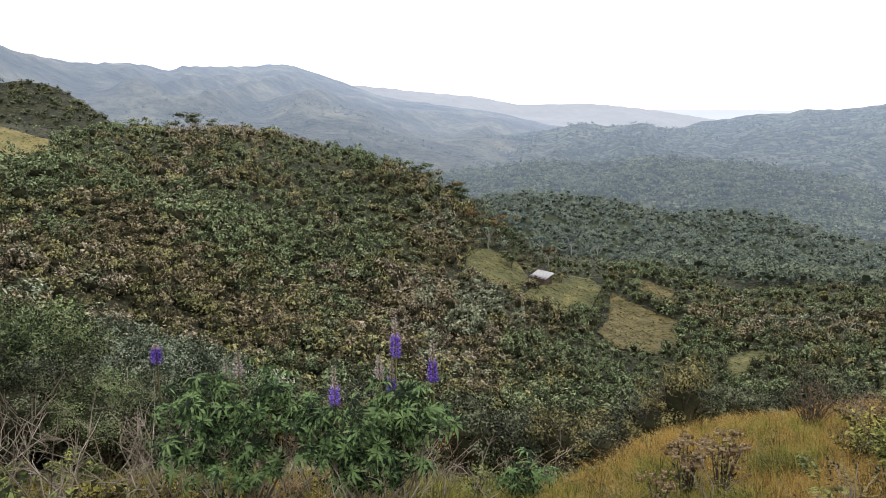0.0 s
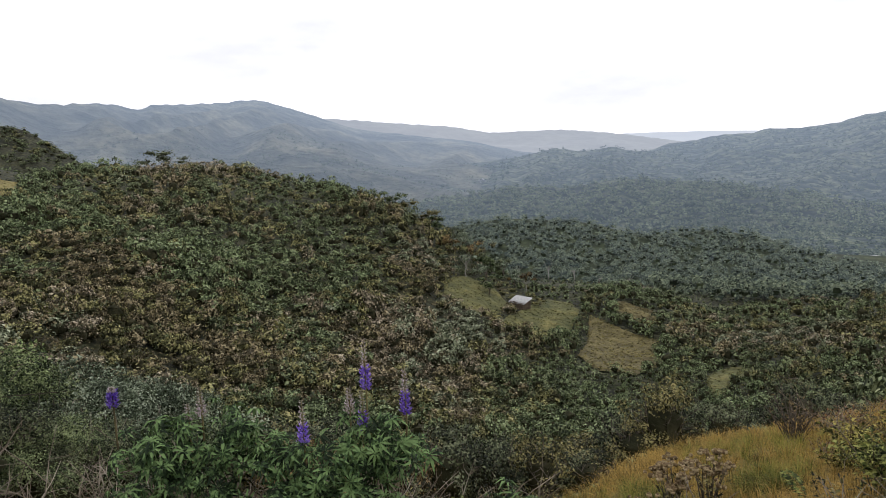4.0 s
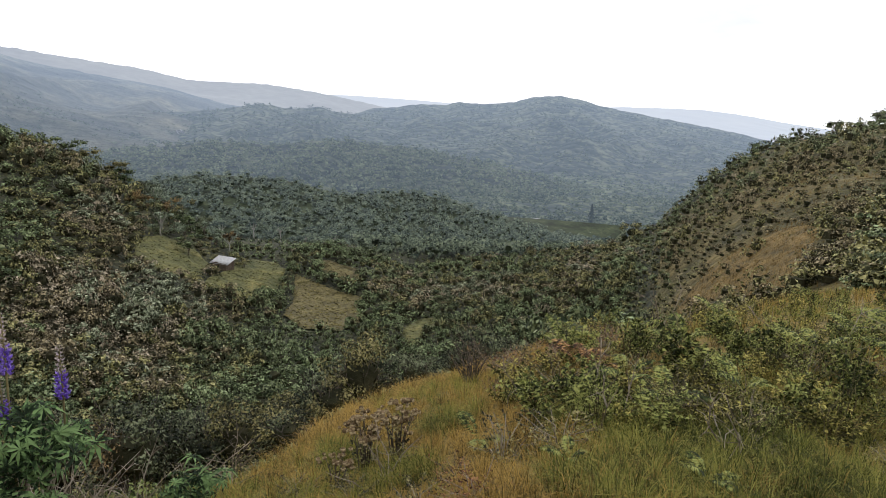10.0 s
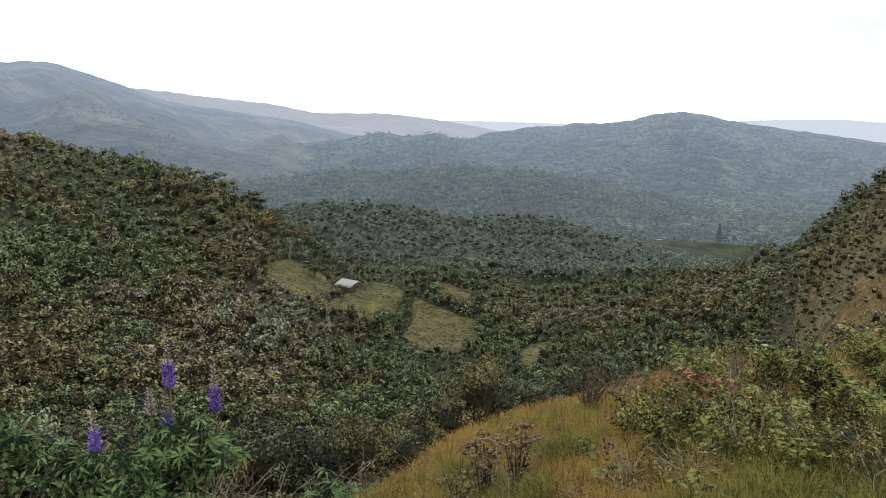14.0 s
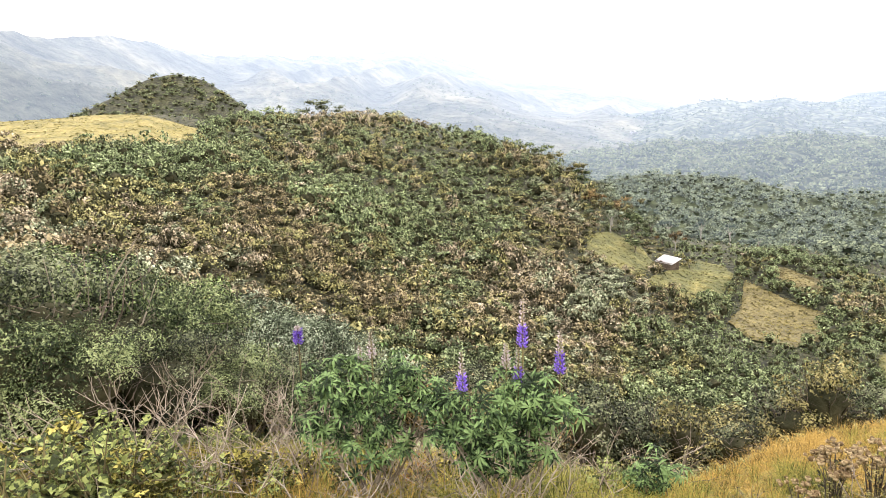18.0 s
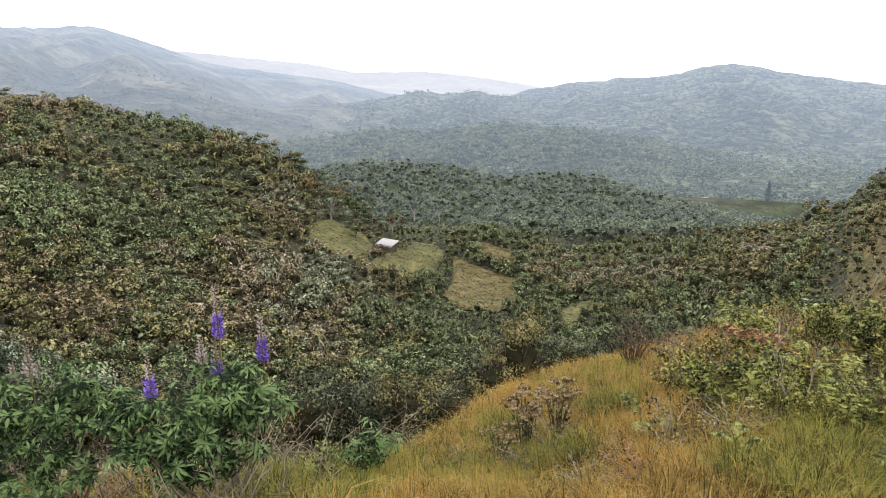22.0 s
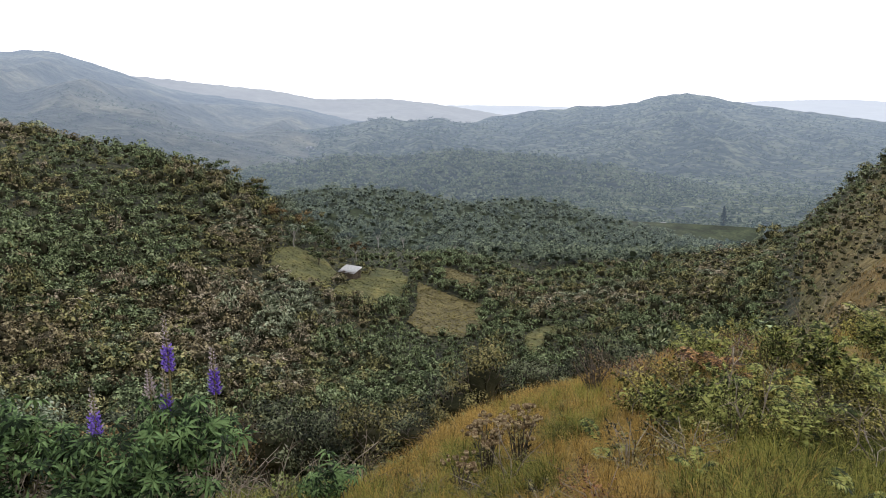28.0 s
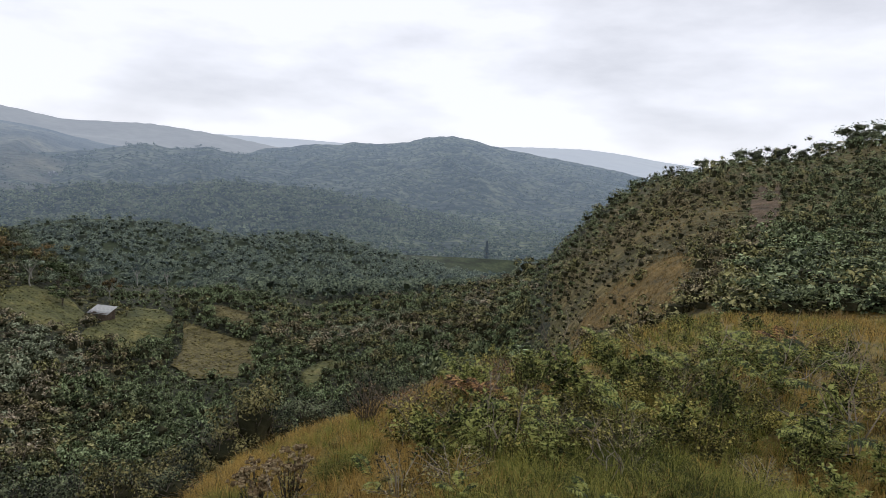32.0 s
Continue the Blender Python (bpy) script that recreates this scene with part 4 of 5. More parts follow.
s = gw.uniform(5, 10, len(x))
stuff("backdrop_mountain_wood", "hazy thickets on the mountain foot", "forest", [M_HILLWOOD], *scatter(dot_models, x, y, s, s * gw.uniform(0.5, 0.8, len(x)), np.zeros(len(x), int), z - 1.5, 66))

# ---------------------------------------------------------------- hut beside the fields
def box(bm, size, at=(0, 0, 0), rot=None):
    m = Matrix.Translation(at) @ (rot or Matrix()) @ Matrix.Diagonal((*size, 1))
    return bmesh.ops.create_cube(bm, size=1, matrix=m)


def empty(name, m):
    ob = new(name)
    ob.matrix_world = m
    return ob


def z_at(x, y):
    return float(height(x, y)[0])


def solid(name, size, at, mat, parent, rot=None, bevel=0.012, label=""):
    bm = bmesh.new()
    box(bm, size, at, rot)
    bmesh.ops.bevel(bm, geom=bm.edges[:], offset=bevel, segments=1, affect="EDGES")
    return part(name, bm, mat, parent, label)


def roof_sheet(width, depth, rib=0.09, high=0.02):
    """One corrugated sheet, with thickness, in the x-y plane."""
    n = int(width / rib) * 2
    xs = np.linspace(-width / 2, width / 2, n + 1)
    zs = high * np.cos(np.arange(n + 1) * math.pi)
    v = np.array([(x, y, z + t) for t in (0, 0.006) for y in (-depth / 2, depth / 2) for x, z in zip(xs, zs)])
    k = n + 1
    q = [[i, i + 1, k + i + 1, k + i] for i in range(n)] + [[2 * k + i, 3 * k + i, 3 * k + i + 1, 2 * k + i + 1] for i in range(n)]
    q += [[i, 2 * k + i, 2 * k + i + 1, i + 1] for i in range(n)] + [[k + i, k + i + 1, 3 * k + i + 1, 3 * k + i] for i in range(n)]
    return mesh_from("roof_sheet", v, np.array(q), M_ROOF)


def hut(x, y, turn):
    h = empty("hut", pose(x, y, z_at(x, y) + 0.05, 0, 0, turn))
    L, W, H = 3.6, 2.6, 1.6
    tagged(h, "small plank hut with a pale corrugated metal roof", "hut")
    for sx in (-1, 1):
        for sy in (-1, 1):
            solid("post", (0.12, 0.12, H + (0.5 if sy > 0 else 0.0)), (sx * (L / 2 - 0.06), sy * (W / 2 - 0.06), (H + (0.5 if sy > 0 else 0)) / 2 - 0.3), M_PLANK, h)
    for i in range(18):
        px = -L / 2 + 0.2 + i * (L - 0.4) / 17
        if not 6 <= i <= 8:
            solid("plank", (0.25, 0.03, H - 0.1), (px, -W / 2, H / 2 - 0.1 + 0.03 * math.sin(i * 5)), M_PLANK, h)
        solid("plank", (0.25, 0.03, H + 0.3), (px, W / 2, H / 2 + 0.1), M_PLANK, h)
    for i in range(11):
        py = -W / 2 + 0.2 + i * (W - 0.4) / 10
        for sx in (-1, 1):
            solid("plank", (0.03, 0.27, H + 0.4 * i / 10), (sx * L / 2, py, H / 2 + 0.2 * i / 10 - 0.1), M_PLANK, h)
    door = solid("door", (0.72, 0.04, 1.75), (-0.62, -W / 2 - 0.03, 0.82), M_PLANK, h, label="dark plank door")
    solid("latch", (0.05, 0.05, 0.12), (-0.34, -W / 2 - 0.06, 0.9), M_BARK, door)
    solid("front_beam", (L + 0.2, 0.1, 0.12), (0, -W / 2 - 0.02, H - 0.15), M_PLANK, h)
    slope = math.atan2(0.9, W)
    for i in range(5):
        ob = part("roof_sheet", roof_sheet(0.95, W + 0.5), None, h)
        ob.matrix_local = Matrix.Translation((-L / 2 - 0.1 + i * 0.95, 0, H + 0.22 + (0.008 if i % 2 else 0))) @ Matrix.Rotation(slope, 4, "X")
    return h


hut(-21.8, 138.8, -32)

# ---------------------------------------------------------------- trees
def tree(name, x, y, tall, wide, seed, mat, label, bark=None, lobes=8, leaves=700, leaf=0.07, flat=0.45, bare=0.5, z=None, category="tree", lean=0.0):
    """A tapered trunk that forks into limbs, and a crown of leaf clumps."""
    g = np.random.default_rng(seed)
    root = empty(name, pose(x, y, (z_at(x, y) if z is None else z) - 0.1, 0, 0, g.uniform(0, 360)))
    fork = tall * bare
    base = [np.array([0, 0, 0]), np.array([0.03 * tall, 0.01 * tall, fork * 0.5]), np.array([lean * tall * 0.5, 0, fork])]
    r0 = 0.022 * tall + 0.03
    pcs = [limb(base, [r0, r0 * 0.8, r0 * 0.62], 7)]
    for k in range(6):
        a = k * 1.05 + g.uniform(0, 0.6)
        out = wide * g.uniform(0.22, 0.40)
        tip = np.array([base[2][0] + math.cos(a) * out, math.sin(a) * out, tall * g.uniform(0.72, 0.92)])
        mid = base[2] * 0.5 + tip * 0.5 + (0, 0, -0.04 * tall)
        pcs.append(limb([base[2] - (0, 0, 0.1 * fork * (k % 3)), mid, tip], [r0 * 0.45, r0 * 0.3, r0 * 0.1], 5))
    v, q = joined(pcs)
    part("trunk", mesh_from("trunk", v, q, bark or M_BARK, smooth=True), None, root)
    v, q = crown(seed + 5, lobes, leaves, leaf, flat=flat, spread=0.95)
    v = v * (wide, wide, tall * (1.02 - bare) / 0.62) + (lean * tall * 0.5, 0, 0)
    v[:, 2] += tall * 0.98 - np.percentile(v[:, 2], 98)
    part("crown", mesh_from("crown", v, q, mat), None, root)
    return tagged(root, label, category)


tree("tree", -124.5, 157.5, 6.5, 9.5, 501, M_DARKLEAF, "broad dark umbrella-shaped tree on the spur crest", bare=0.35, leaves=500)
tree("tree", -115.5, 164.5, 4.6, 2.4, 502, M_DARKLEAF, "slim dark tree beside a broad umbrella tree", bare=0.4, leaves=260, lobes=5)
tree("tree", -34.4, 141.0, 6.4, 5.2, 503, M_SILVER, "sparse pale tree with a bare forked trunk", bark=M_PALEBARK, bare=0.5, leaves=330, lobes=7, leaf=0.06)
tree("tree", -28.2, 136.0, 4.6, 5.0, 504, M_GREEN, "leaning green tree beside the hut", bare=0.4, leaves=420, lean=0.1)
tree("tree", -18.0, 142.5, 3.2, 3.0, 505, M_OLIVE, "small olive-green tree behind the hut", bare=0.35, leaves=260)
for k, (ta, tr, th, tw) in enumerate([(38.0, 150, 2.6, 1.8), (40.3, 148, 2.9, 3.6), (42.9, 146, 3.4, 5.6), (44.2, 146, 2.8, 3.6), (45.8, 145, 3.5, 5.0), (47.3, 144, 3.0, 3.6), (48.9, 143, 3.2, 4.4),
                                      (50.4, 141, 3.6, 4.6), (51.2, 140, 4.6, 7.6), (53.2, 140, 3.6, 5.0), (36.4, 150, 2.2, 1.4), (35.2, 152, 2.0, 1.2)]):
    a = radians(ta)
    tagged(tree("tree", tr * math.sin(a), tr * math.cos(a), th, tw, 520 + k, M_DARKLEAF, "dark flat-crowned tree on the hilltop skyline", bare=0.25, leaves=480, lobes=9, flat=0.7), group="trees on the hilltop")
for k, (ta, tr, th, tw) in enumerate([(0.34, 288, 11, 11), (-6.4, 291, 12, 7), (-4.2, 292, 12, 7), (-9.0, 289, 10, 8), (3.2, 287, 9, 8), (-2.0, 288, 9, 7)]):
    a = radians(ta)
    X_, Y_ = tr * math.sin(a), tr * math.cos(a)
    tagged(tree("tree", X_, Y_, th, tw, 540 + k, M_MIDWOOD, "tall pale-trunked tree at the foot of the forest", bark=M_PALEBARK, bare=0.6, leaves=300, lobes=6, leaf=0.09), group="pale-trunked trees")

for k, (ta, tr, th, tw) in enumerate([(-17.4, 172, 5.2, 5.6), (-16.2, 170, 6.0, 5.0), (-15.0, 167, 5.4, 5.8), (-14.1, 166, 6.4, 5.0), (-13.1, 164, 5.2, 5.6), (-12.3, 162, 6.2, 4.6), (-11.4, 160, 4.8, 5.2),
                                      (-10.4, 159, 5.4, 4.4), (-9.4, 158, 4.2, 4.8), (-8.4, 158, 4.6, 4.0), (-18.8, 176, 5.4, 5.4), (-20.3, 180, 5.6, 6.0), (-13.6, 152, 5.2, 4.4), (-11.9, 150, 4.6, 4.2), (-15.6, 156, 4.8, 4.6)]):
    a = radians(ta)
    tagged(tree("tree", tr * math.sin(a), tr * math.cos(a), th, tw, 550 + k, [M_OLIVE, M_GREEN, M_DARKLEAF, M_SILVER, M_RUSSET][k % 5],
                ["olive-crowned tree on the shoulder of the spur", "green-crowned tree on the shoulder of the spur", "dark-crowned tree on the shoulder of the spur",
                 "pale-leaved tree on the shoulder of the spur", "brown-tinged tree on the shoulder of the spur"][k % 5],
                bark=M_PALEBARK if k % 3 == 0 else M_BARK, bare=0.4, leaves=420, lobes=8, flat=0.6, leaf=0.08), group="trees on the spur")


def conifer(x, y, tall, seed):
    g = np.random.default_rng(seed)
    root = empty("conifer", pose(x, y, z_at(x, y) - 0.3))
    v, q = limb([(0, 0, 0), (0, 0, tall * 0.5), (0, 0, tall)], [0.35, 0.22, 0.04], 7)
    part("trunk", mesh_from("trunk", v, q, M_BARK), None, root)
    n = 700
    h = g.uniform(0.06, 1.0, n) ** 0.8
    a = g.uniform(0, 2 * math.pi, n)
    rad = (1.02 - h) * tall * 0.24 * g.uniform(0.35, 1.1, n)
    out = np.stack([np.cos(a), np.sin(a), np.zeros(n)], 1)
    p = out * rad[:, None] + np.stack([np.zeros(n), np.zeros(n), h * tall], 1)
    v, q = blades(p, unit(out * 0.5 + (0, 0, 1) + g.normal(0, 0.3, (n, 3))), unit(out - (0, 0, 0.4)), g.uniform(0.9, 2.0, n), 0.6)
    part("crown", mesh_from("crown", v, q, M_FARCONE), None, root)
    return tagged(root, "tall dark cone-shaped conifer in the valley", "tree")


conifer(218.5, 516, 21, 571)


def farmhouse(x, y, turn):
    f = empty("farmhouse", pose(x, y, z_at(x, y) + 0.3, 0, 0, turn))
    bm = bmesh.new()
    box(bm, (6, 4, 2.8), (0, 0, 1.1))
    part("wall", bm, M_WALL, f, "pale rendered walls")
    bm = bmesh.new()
    vs = [bm.verts.new(p) for p in ((-3.4, -2.5, 2.4), (3.4, -2.5, 2.4), (3.4, 2.5, 2.4), (-3.4, 2.5, 2.4), (-3.4, 0, 3.9), (3.4, 0, 3.9))]
    for ids in ((0, 1, 5, 4), (2, 3, 4, 5), (0, 4, 3), (1, 2, 5), (3, 2, 1, 0)):
        bm.faces.new([vs[i] for i in ids])
    part("roof", bm, M_ROOF, f, "pale metal roof")
    bm = bmesh.new()
    box(bm, (0.9, 0.08, 1.9), (0.4, -2.02, 0.7))
    part("door", bm, M_PLANK, f)
    return tagged(f, "tiny white farmhouse on the valley floor", "house")


farmhouse(176, 535, 15)


def crag(x, y, z, size, seed):
    """A pale cliff standing out of the mountain slope."""
    sv, sq = cube_sphere(7)
    bits = []
    g = np.random.default_rng(seed)
    for k in range(6):
        w = sv * np.array([0.32, 0.3, 0.62]) * g.uniform(0.6, 1.1)
        w = w * (1 + 0.3 * wave(sv[:, 0] * 3 + k * 7, sv[:, 2] * 3, 1, seed + k)[:, None] + 0.15 * wave(sv[:, 0] * 9, sv[:, 1] * 9 + sv[:, 2] * 5, 1, seed)[:, None])
        bits.append((w * size + (g.uniform(-0.6, 0.6) * size, g.uniform(-0.2, 0.2) * size, g.uniform(-0.1, 0.3) * size), sq))
    v, q = joined(bits)
    ob = new("cliff", mesh_from("cliff", v + (x, y, z), q, M_ROCK))
    return tagged(ob, "pale limestone crag standing out of the mountainside", "cliff")


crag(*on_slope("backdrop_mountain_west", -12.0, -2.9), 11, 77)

# bare earth slip on the steep hill
field("earth_slip_field", [(77, 79), (82, 79), (66, 63), (53, 51), (43.5, 43.5), (41.5, 44), (52, 54), (64, 66)], M_EARTH, "brown bare earth slip on the steep slope")

field("golden_slope_field", GOLDEN, M_GOLDTURF, "golden dry grass patch on the steep slope", lift=0.12)

# ---------------------------------------------------------------- shrubs on the bank and hedges
def stems(seed, n, spread, tall, thick, sides=4):
    g = np.random.default_rng(seed)
    pcs = []
    for k in range(n):
        a = g.uniform(0, 2 * math.pi)
        tip = np.array([math.cos(a) * spread * g.uniform(0.3, 1), math.sin(a) * spread * g.uniform(0.3, 1), tall * g.uniform(0.6, 1.0)])
        mid = tip * (0.35, 0.35, 0.5) + g.normal(0, 0.04, 3)
        q3 = tip * (0.75, 0.75, 0.8) + g.normal(0, 0.03, 3)
        pcs.append(limb([(0, 0, -0.1), mid, q3, tip], [thick, thick * 0.75, thick * 0.5, thick * 0.2], sides))
        for b in range(3):
            s0 = mid + (tip - mid) * g.uniform(0.1, 0.8)
            e = s0 + unit(g.normal(0, 1, 3) + (0, 0, 0.9)) * tall * g.uniform(0.14, 0.3)
            pcs.append(limb([s0, (s0 + e) / 2 + g.normal(0, 0.02, 3), e], [thick * 0.4, thick * 0.3, thick * 0.12], 3))
    return joined(pcs)


SHRUB_KINDS = [("dark green leathery shrub on the steep bank", M_DARKLEAF, 0.034, 0.6),
               ("fresh green shrub with drooping leaves", M_GREEN, 0.038, 0.65),
               ("olive-green shrub with fine leaves", M_OLIVE, 0.032, 0.55),
               ("russet brown withering shrub on the bank", M_RUSSET, 0.030, 0.6),
               ("grey-brown shrub with faded seed heads", M_PINKGREY, 0.028, 0.6),
               ("silvery pale green shrub with small leaves", M_SILVER, 0.034, 0.75)]


def bank_shrub(k, fine):
    lab, mat, leaf, flat = SHRUB_KINDS[k % 6]
    root = empty("shrub", pose(0, 0, -50 - k))
    v, q = stems(600 + k, 9, 0.46, 0.9, 0.009)
    part("stem", mesh_from("stem", v, q, M_DRYTWIG if mat in (M_RUSSET, M_PINKGREY) else M_BARK), None, root)
    v, q = clumped(640 + k, 13 if fine else 10, 1800 if fine else 600, leaf * (0.9 if fine else 1.6), rad=(0.11, 0.19), flat=flat + 0.15, inner=3, width=0.6, wide=0.37)
    # the first 54 quads are the heart, in painted shade colour
    part("foliage", mesh_from("foliage", v, q, [mat, M_INNER_SHADE], (np.arange(len(q)) < 54).astype(int)), None, root)
    return tagged(root, lab, "shrub", group="shrubs on the bank")


near_shrubs = ([bank_shrub(k, True) for k in range(12)], set())
shrub_models = ([bank_shrub(k, False) for k in range(12)], set())
gs = np.random.default_rng(90)


def plant(models, k, x, y, size, tall, sink=0.05, turn=None):
    """Sets a copy of a model (the model itself the first time) on the ground."""
    m = Matrix.Translation((x, y, z_at(x, y) - sink * tall)) @ Matrix.Rotation(radians(gs.uniform(0, 360) if turn is None else turn), 4, "Z")
    if k in models[1]:
        ob = copy_thing(models[0][k], m)
    else:
        models[1].add(k)
        ob = models[0][k]
        ob.matrix_basis = m
    ob.scale = (size, size, tall)
    return ob


def bank_spots(n, g):
    out = []
    while len(out) < n:
        a = g.uniform(-68, 30)
        r = 7.5 * (42 / 7.5) ** g.random()
        brow = float(smooth_lerp(np.array([a]), BROW, 1)[0])
        if r > brow + 0.9 + (1.2 if a > -12 else 0):
            out.append((a, r))
    return out


for a, r in bank_spots(300, np.random.default_rng(91)):
    x, y = r * math.sin(radians(a)), r * math.cos(radians(a))
    drift = wave(np.array([x]), np.array([y]), 9, 51)[0] + gs.normal(0, 0.55)
    k = int(np.clip((drift + 1.5) / 3.0 * 12, 0, 11.99))
    k = [5, 11, 1, 7, 0, 6, 2, 8, 3, 9, 4, 10][k]
    if a > -34:      # brown dry scrub below the brow
        k = {5: 2, 11: 8, 1: 0, 7: 6, 10: 4}.get(k, k)
    else:
        k = {3: 1, 9: 5, 4: 5, 10: 7}.get(k, k)
    brow = float(smooth_lerp(np.array([a]), BROW, 1)[0])
    size = gs.uniform(1.5, 2.3) * min(1.0, 0.5 + (r - brow) / 14)
    plant(near_shrubs if r < 19 else shrub_models, k, x, y, size, size * gs.uniform(0.75, 1.1))
for (x0, y0), (x1, y1), n, group in [((-9.9, 116), (-8.2, 148), 17, "hedge between the fields"), ((-6.6, 147.5), (7.6, 137.5), 13, "hedge between the fields"), ((-9.5, 153), (-3, 158), 7, "hedge between the fields")]:
    for i in range(n):
        f = (i + gs.uniform(-0.3, 0.3)) / (n - 1)
        k = int(gs.choice([0, 2, 6, 8]))
        s = gs.uniform(1.7, 2.7)
        tagged(plant(shrub_models, k, x0 + (x1 - x0) * f + gs.normal(0, 0.25), y0 + (y1 - y0) * f, s, s * gs.uniform(0.6, 0.95)), group=group)

# ---------------------------------------------------------------- near plants: leaves and fronds
def folded_leaf(length, width, fold=0.25, curl=0.25):
    """A pointed leaf along +x, two quads folded on the midrib."""
    w = width * length * 0.5
    v = np.array([(0, 0, 0), (length * 0.42, 0, 0), (length, 0, -curl * length), (length * 0.45, w, fold * w), (length * 0.45, -w, fold * w)])
    return v, np.array([[0, 1, 2, 3], [0, 4, 2, 1]])


def turned(v, az, pitch, at=(0, 0, 0), roll=0.0):
    m = Matrix.Rotation(az, 3, "Z") @ Matrix.Rotation(-pitch, 3, "Y") @ Matrix.Rotation(roll, 3, "X")
    return v @ np.array(m).T + np.asarray(at)


def many_leaves(pos, az, pitch, length, width, g):
    """Folded leaves at many places, as one array pair."""
    pcs = []
    for p, a, e, s in zip(pos, az, pitch, length):
        v, q = folded_leaf(s, width, curl=g.uniform(0.1, 0.45))
        pcs.append((turned(v, a, e, p, g.normal(0, 0.4)), q))
    return joined(pcs)


# ---------------------------------------------------------------- lupines
def palmate(size, seed):
    g = np.random.default_rng(seed)
    pcs = []
    for k in range(9):
        v, q = folded_leaf(size * g.uniform(0.48, 0.62), 0.215, fold=0.55, curl=0.42)
        pcs.append((turned(v, k * math.pi / 4.5 + g.normal(0, 0.07), g.uniform(-0.25, 0.12)), q))
    v, q = limb([(0, 0, 0.002), (size * 0.1, 0, -size * 0.25), (size * 0.2, 0.01, -size * 0.5)], [0.0035, 0.003, 0.003], 3)
    pcs.append((v, q))
    return joined(pcs)


palm_meshes = [mesh_from("leaf", *palmate(0.135 + 0.02 * (k % 3), 700 + k), M_LUPIN) for k in range(5)]


def floret_ring(z0, z1, n, rad, size, seed, close=0.0):
    """Small two-lipped florets in whorls up a spike."""
    g = np.random.default_rng(seed)
    sv, sq = cube_sphere(1)
    pcs = []
    for i in range(n):
        f = i / max(1, n - 1)
        a = i * 2.4
        rr = rad * (1 - 0.55 * f * close) * g.uniform(0.85, 1.15)
        c = np.array([math.cos(a) * rr, math.sin(a) * rr, z0 + (z1 - z0) * f])
        s = size * (1 - 0.4 * f * close) * g.uniform(0.8, 1.2)
        v = sv * (s * 0.6, s * 0.45, s * 0.75)
        pcs.append((turned(v, a, 0.5, c), sq))
        v, q = folded_leaf(s * 1.7, 0.8, curl=-0.5)
        pcs.append((turned(v, a, 0.2, c + (0, 0, -0.2 * s)), q))
    return joined(pcs)


def flower_spike(parent, at, bloom, tip, bare, seed, violet=True):
    """Stalk, open violet whorls and a tapering tip of pale buds. at: place of the middle of the bloom."""
    x, y, z = at
    bloom, tip = bloom * 1.15, tip * 1.35
    top = flower = part("flower_spike", mesh_from("stalk", *limb([(x, y, z - bare), (x + 0.004, y, z), (x, y + 0.004, z + tip)], [0.006, 0.005, 0.002], 5), M_STEM), None, parent,
                        "violet flower spike" if violet else "faded pale flower spike")
    v, q = floret_ring(-bloom / 2, bloom / 2, 46 if violet else 20, 0.022, 0.0145, seed, 0.45)
    part("bloom", mesh_from("bloom", v + (x, y, z), q, M_PURPLE if violet else M_BUD), None, flower, "violet florets" if violet else "faded florets")
    v, q = floret_ring(bloom / 2, tip, 34, 0.015, 0.010, seed + 1, 1.0)
    part("bud_tip", mesh_from("bud_tip", v + (x, y, z), q, M_BUD), None, flower, "pale pinkish buds")
    return top


def lupine(name, base, mounds, spikes, n_leaf, seed, label):
    """A lupine bush: woody stems, palmate leaves over the mounds, flower spikes. Places are in the world."""
    g = np.random.default_rng(seed)
    bx, by = base
    bz = z_at(bx, by)
    root = empty(name, pose(0, 0, 0))
    root.matrix_world = Matrix.Translation((bx, by, bz))
    o = np.array([bx, by, bz])
    for c, rad in mounds:
        c = np.array(c) - o
        for k in range(2):
            s = np.array([g.normal(0, 0.08), g.normal(0, 0.08), -0.05])
            e = c + g.normal(0, 0.25, 3) * rad
            v, q = limb([s, s * 0.5 + e * 0.5 + (0.03, 0.02, -0.08), e], [0.008, 0.0065, 0.004], 6)
            part("stem", mesh_from("stem", v, q, M_DRYTWIG), None, root)
    tot = sum(r ** 2 for _, r in mounds)
    for c, rad in mounds:
        c = np.array(c) - o
        for i in range(int(n_leaf * rad ** 2 / tot)):
            d = unit(g.normal(0, 1, 3) + np.array([0, -0.35, 0.35]))
            p = c + d * rad * g.uniform(0.35, 1.45) * np.array([1.15, 1, 0.85])
            ob = part("leaf", palm_meshes[i % 5], None, root)
            tilt = unit(d * 0.9 + np.array([0, -0.25, 0.75]) + g.normal(0, 0.34, 3))
            ob.matrix_local = Matrix.Translation(p) @ Vector(tilt).to_track_quat("Z", "X").to_matrix().to_4x4() @ Matrix.Rotation(g.uniform(0, 6.3), 4, "Z") @ Matrix.Scale(g.uniform(0.8, 1.2), 4)
    for k, (at, bloom, tip, bare, violet) in enumerate(spikes):
        flower_spike(root, np.array(at) - o, bloom, tip, bare, seed + 10 * k, violet)
    return tagged(root, label, "lupine")


def moved(items, d):
    """Mounds or spikes shifted by d."""
    return [(tuple(c + e for c, e in zip(it[0], d)), *it[1:]) for it in items]


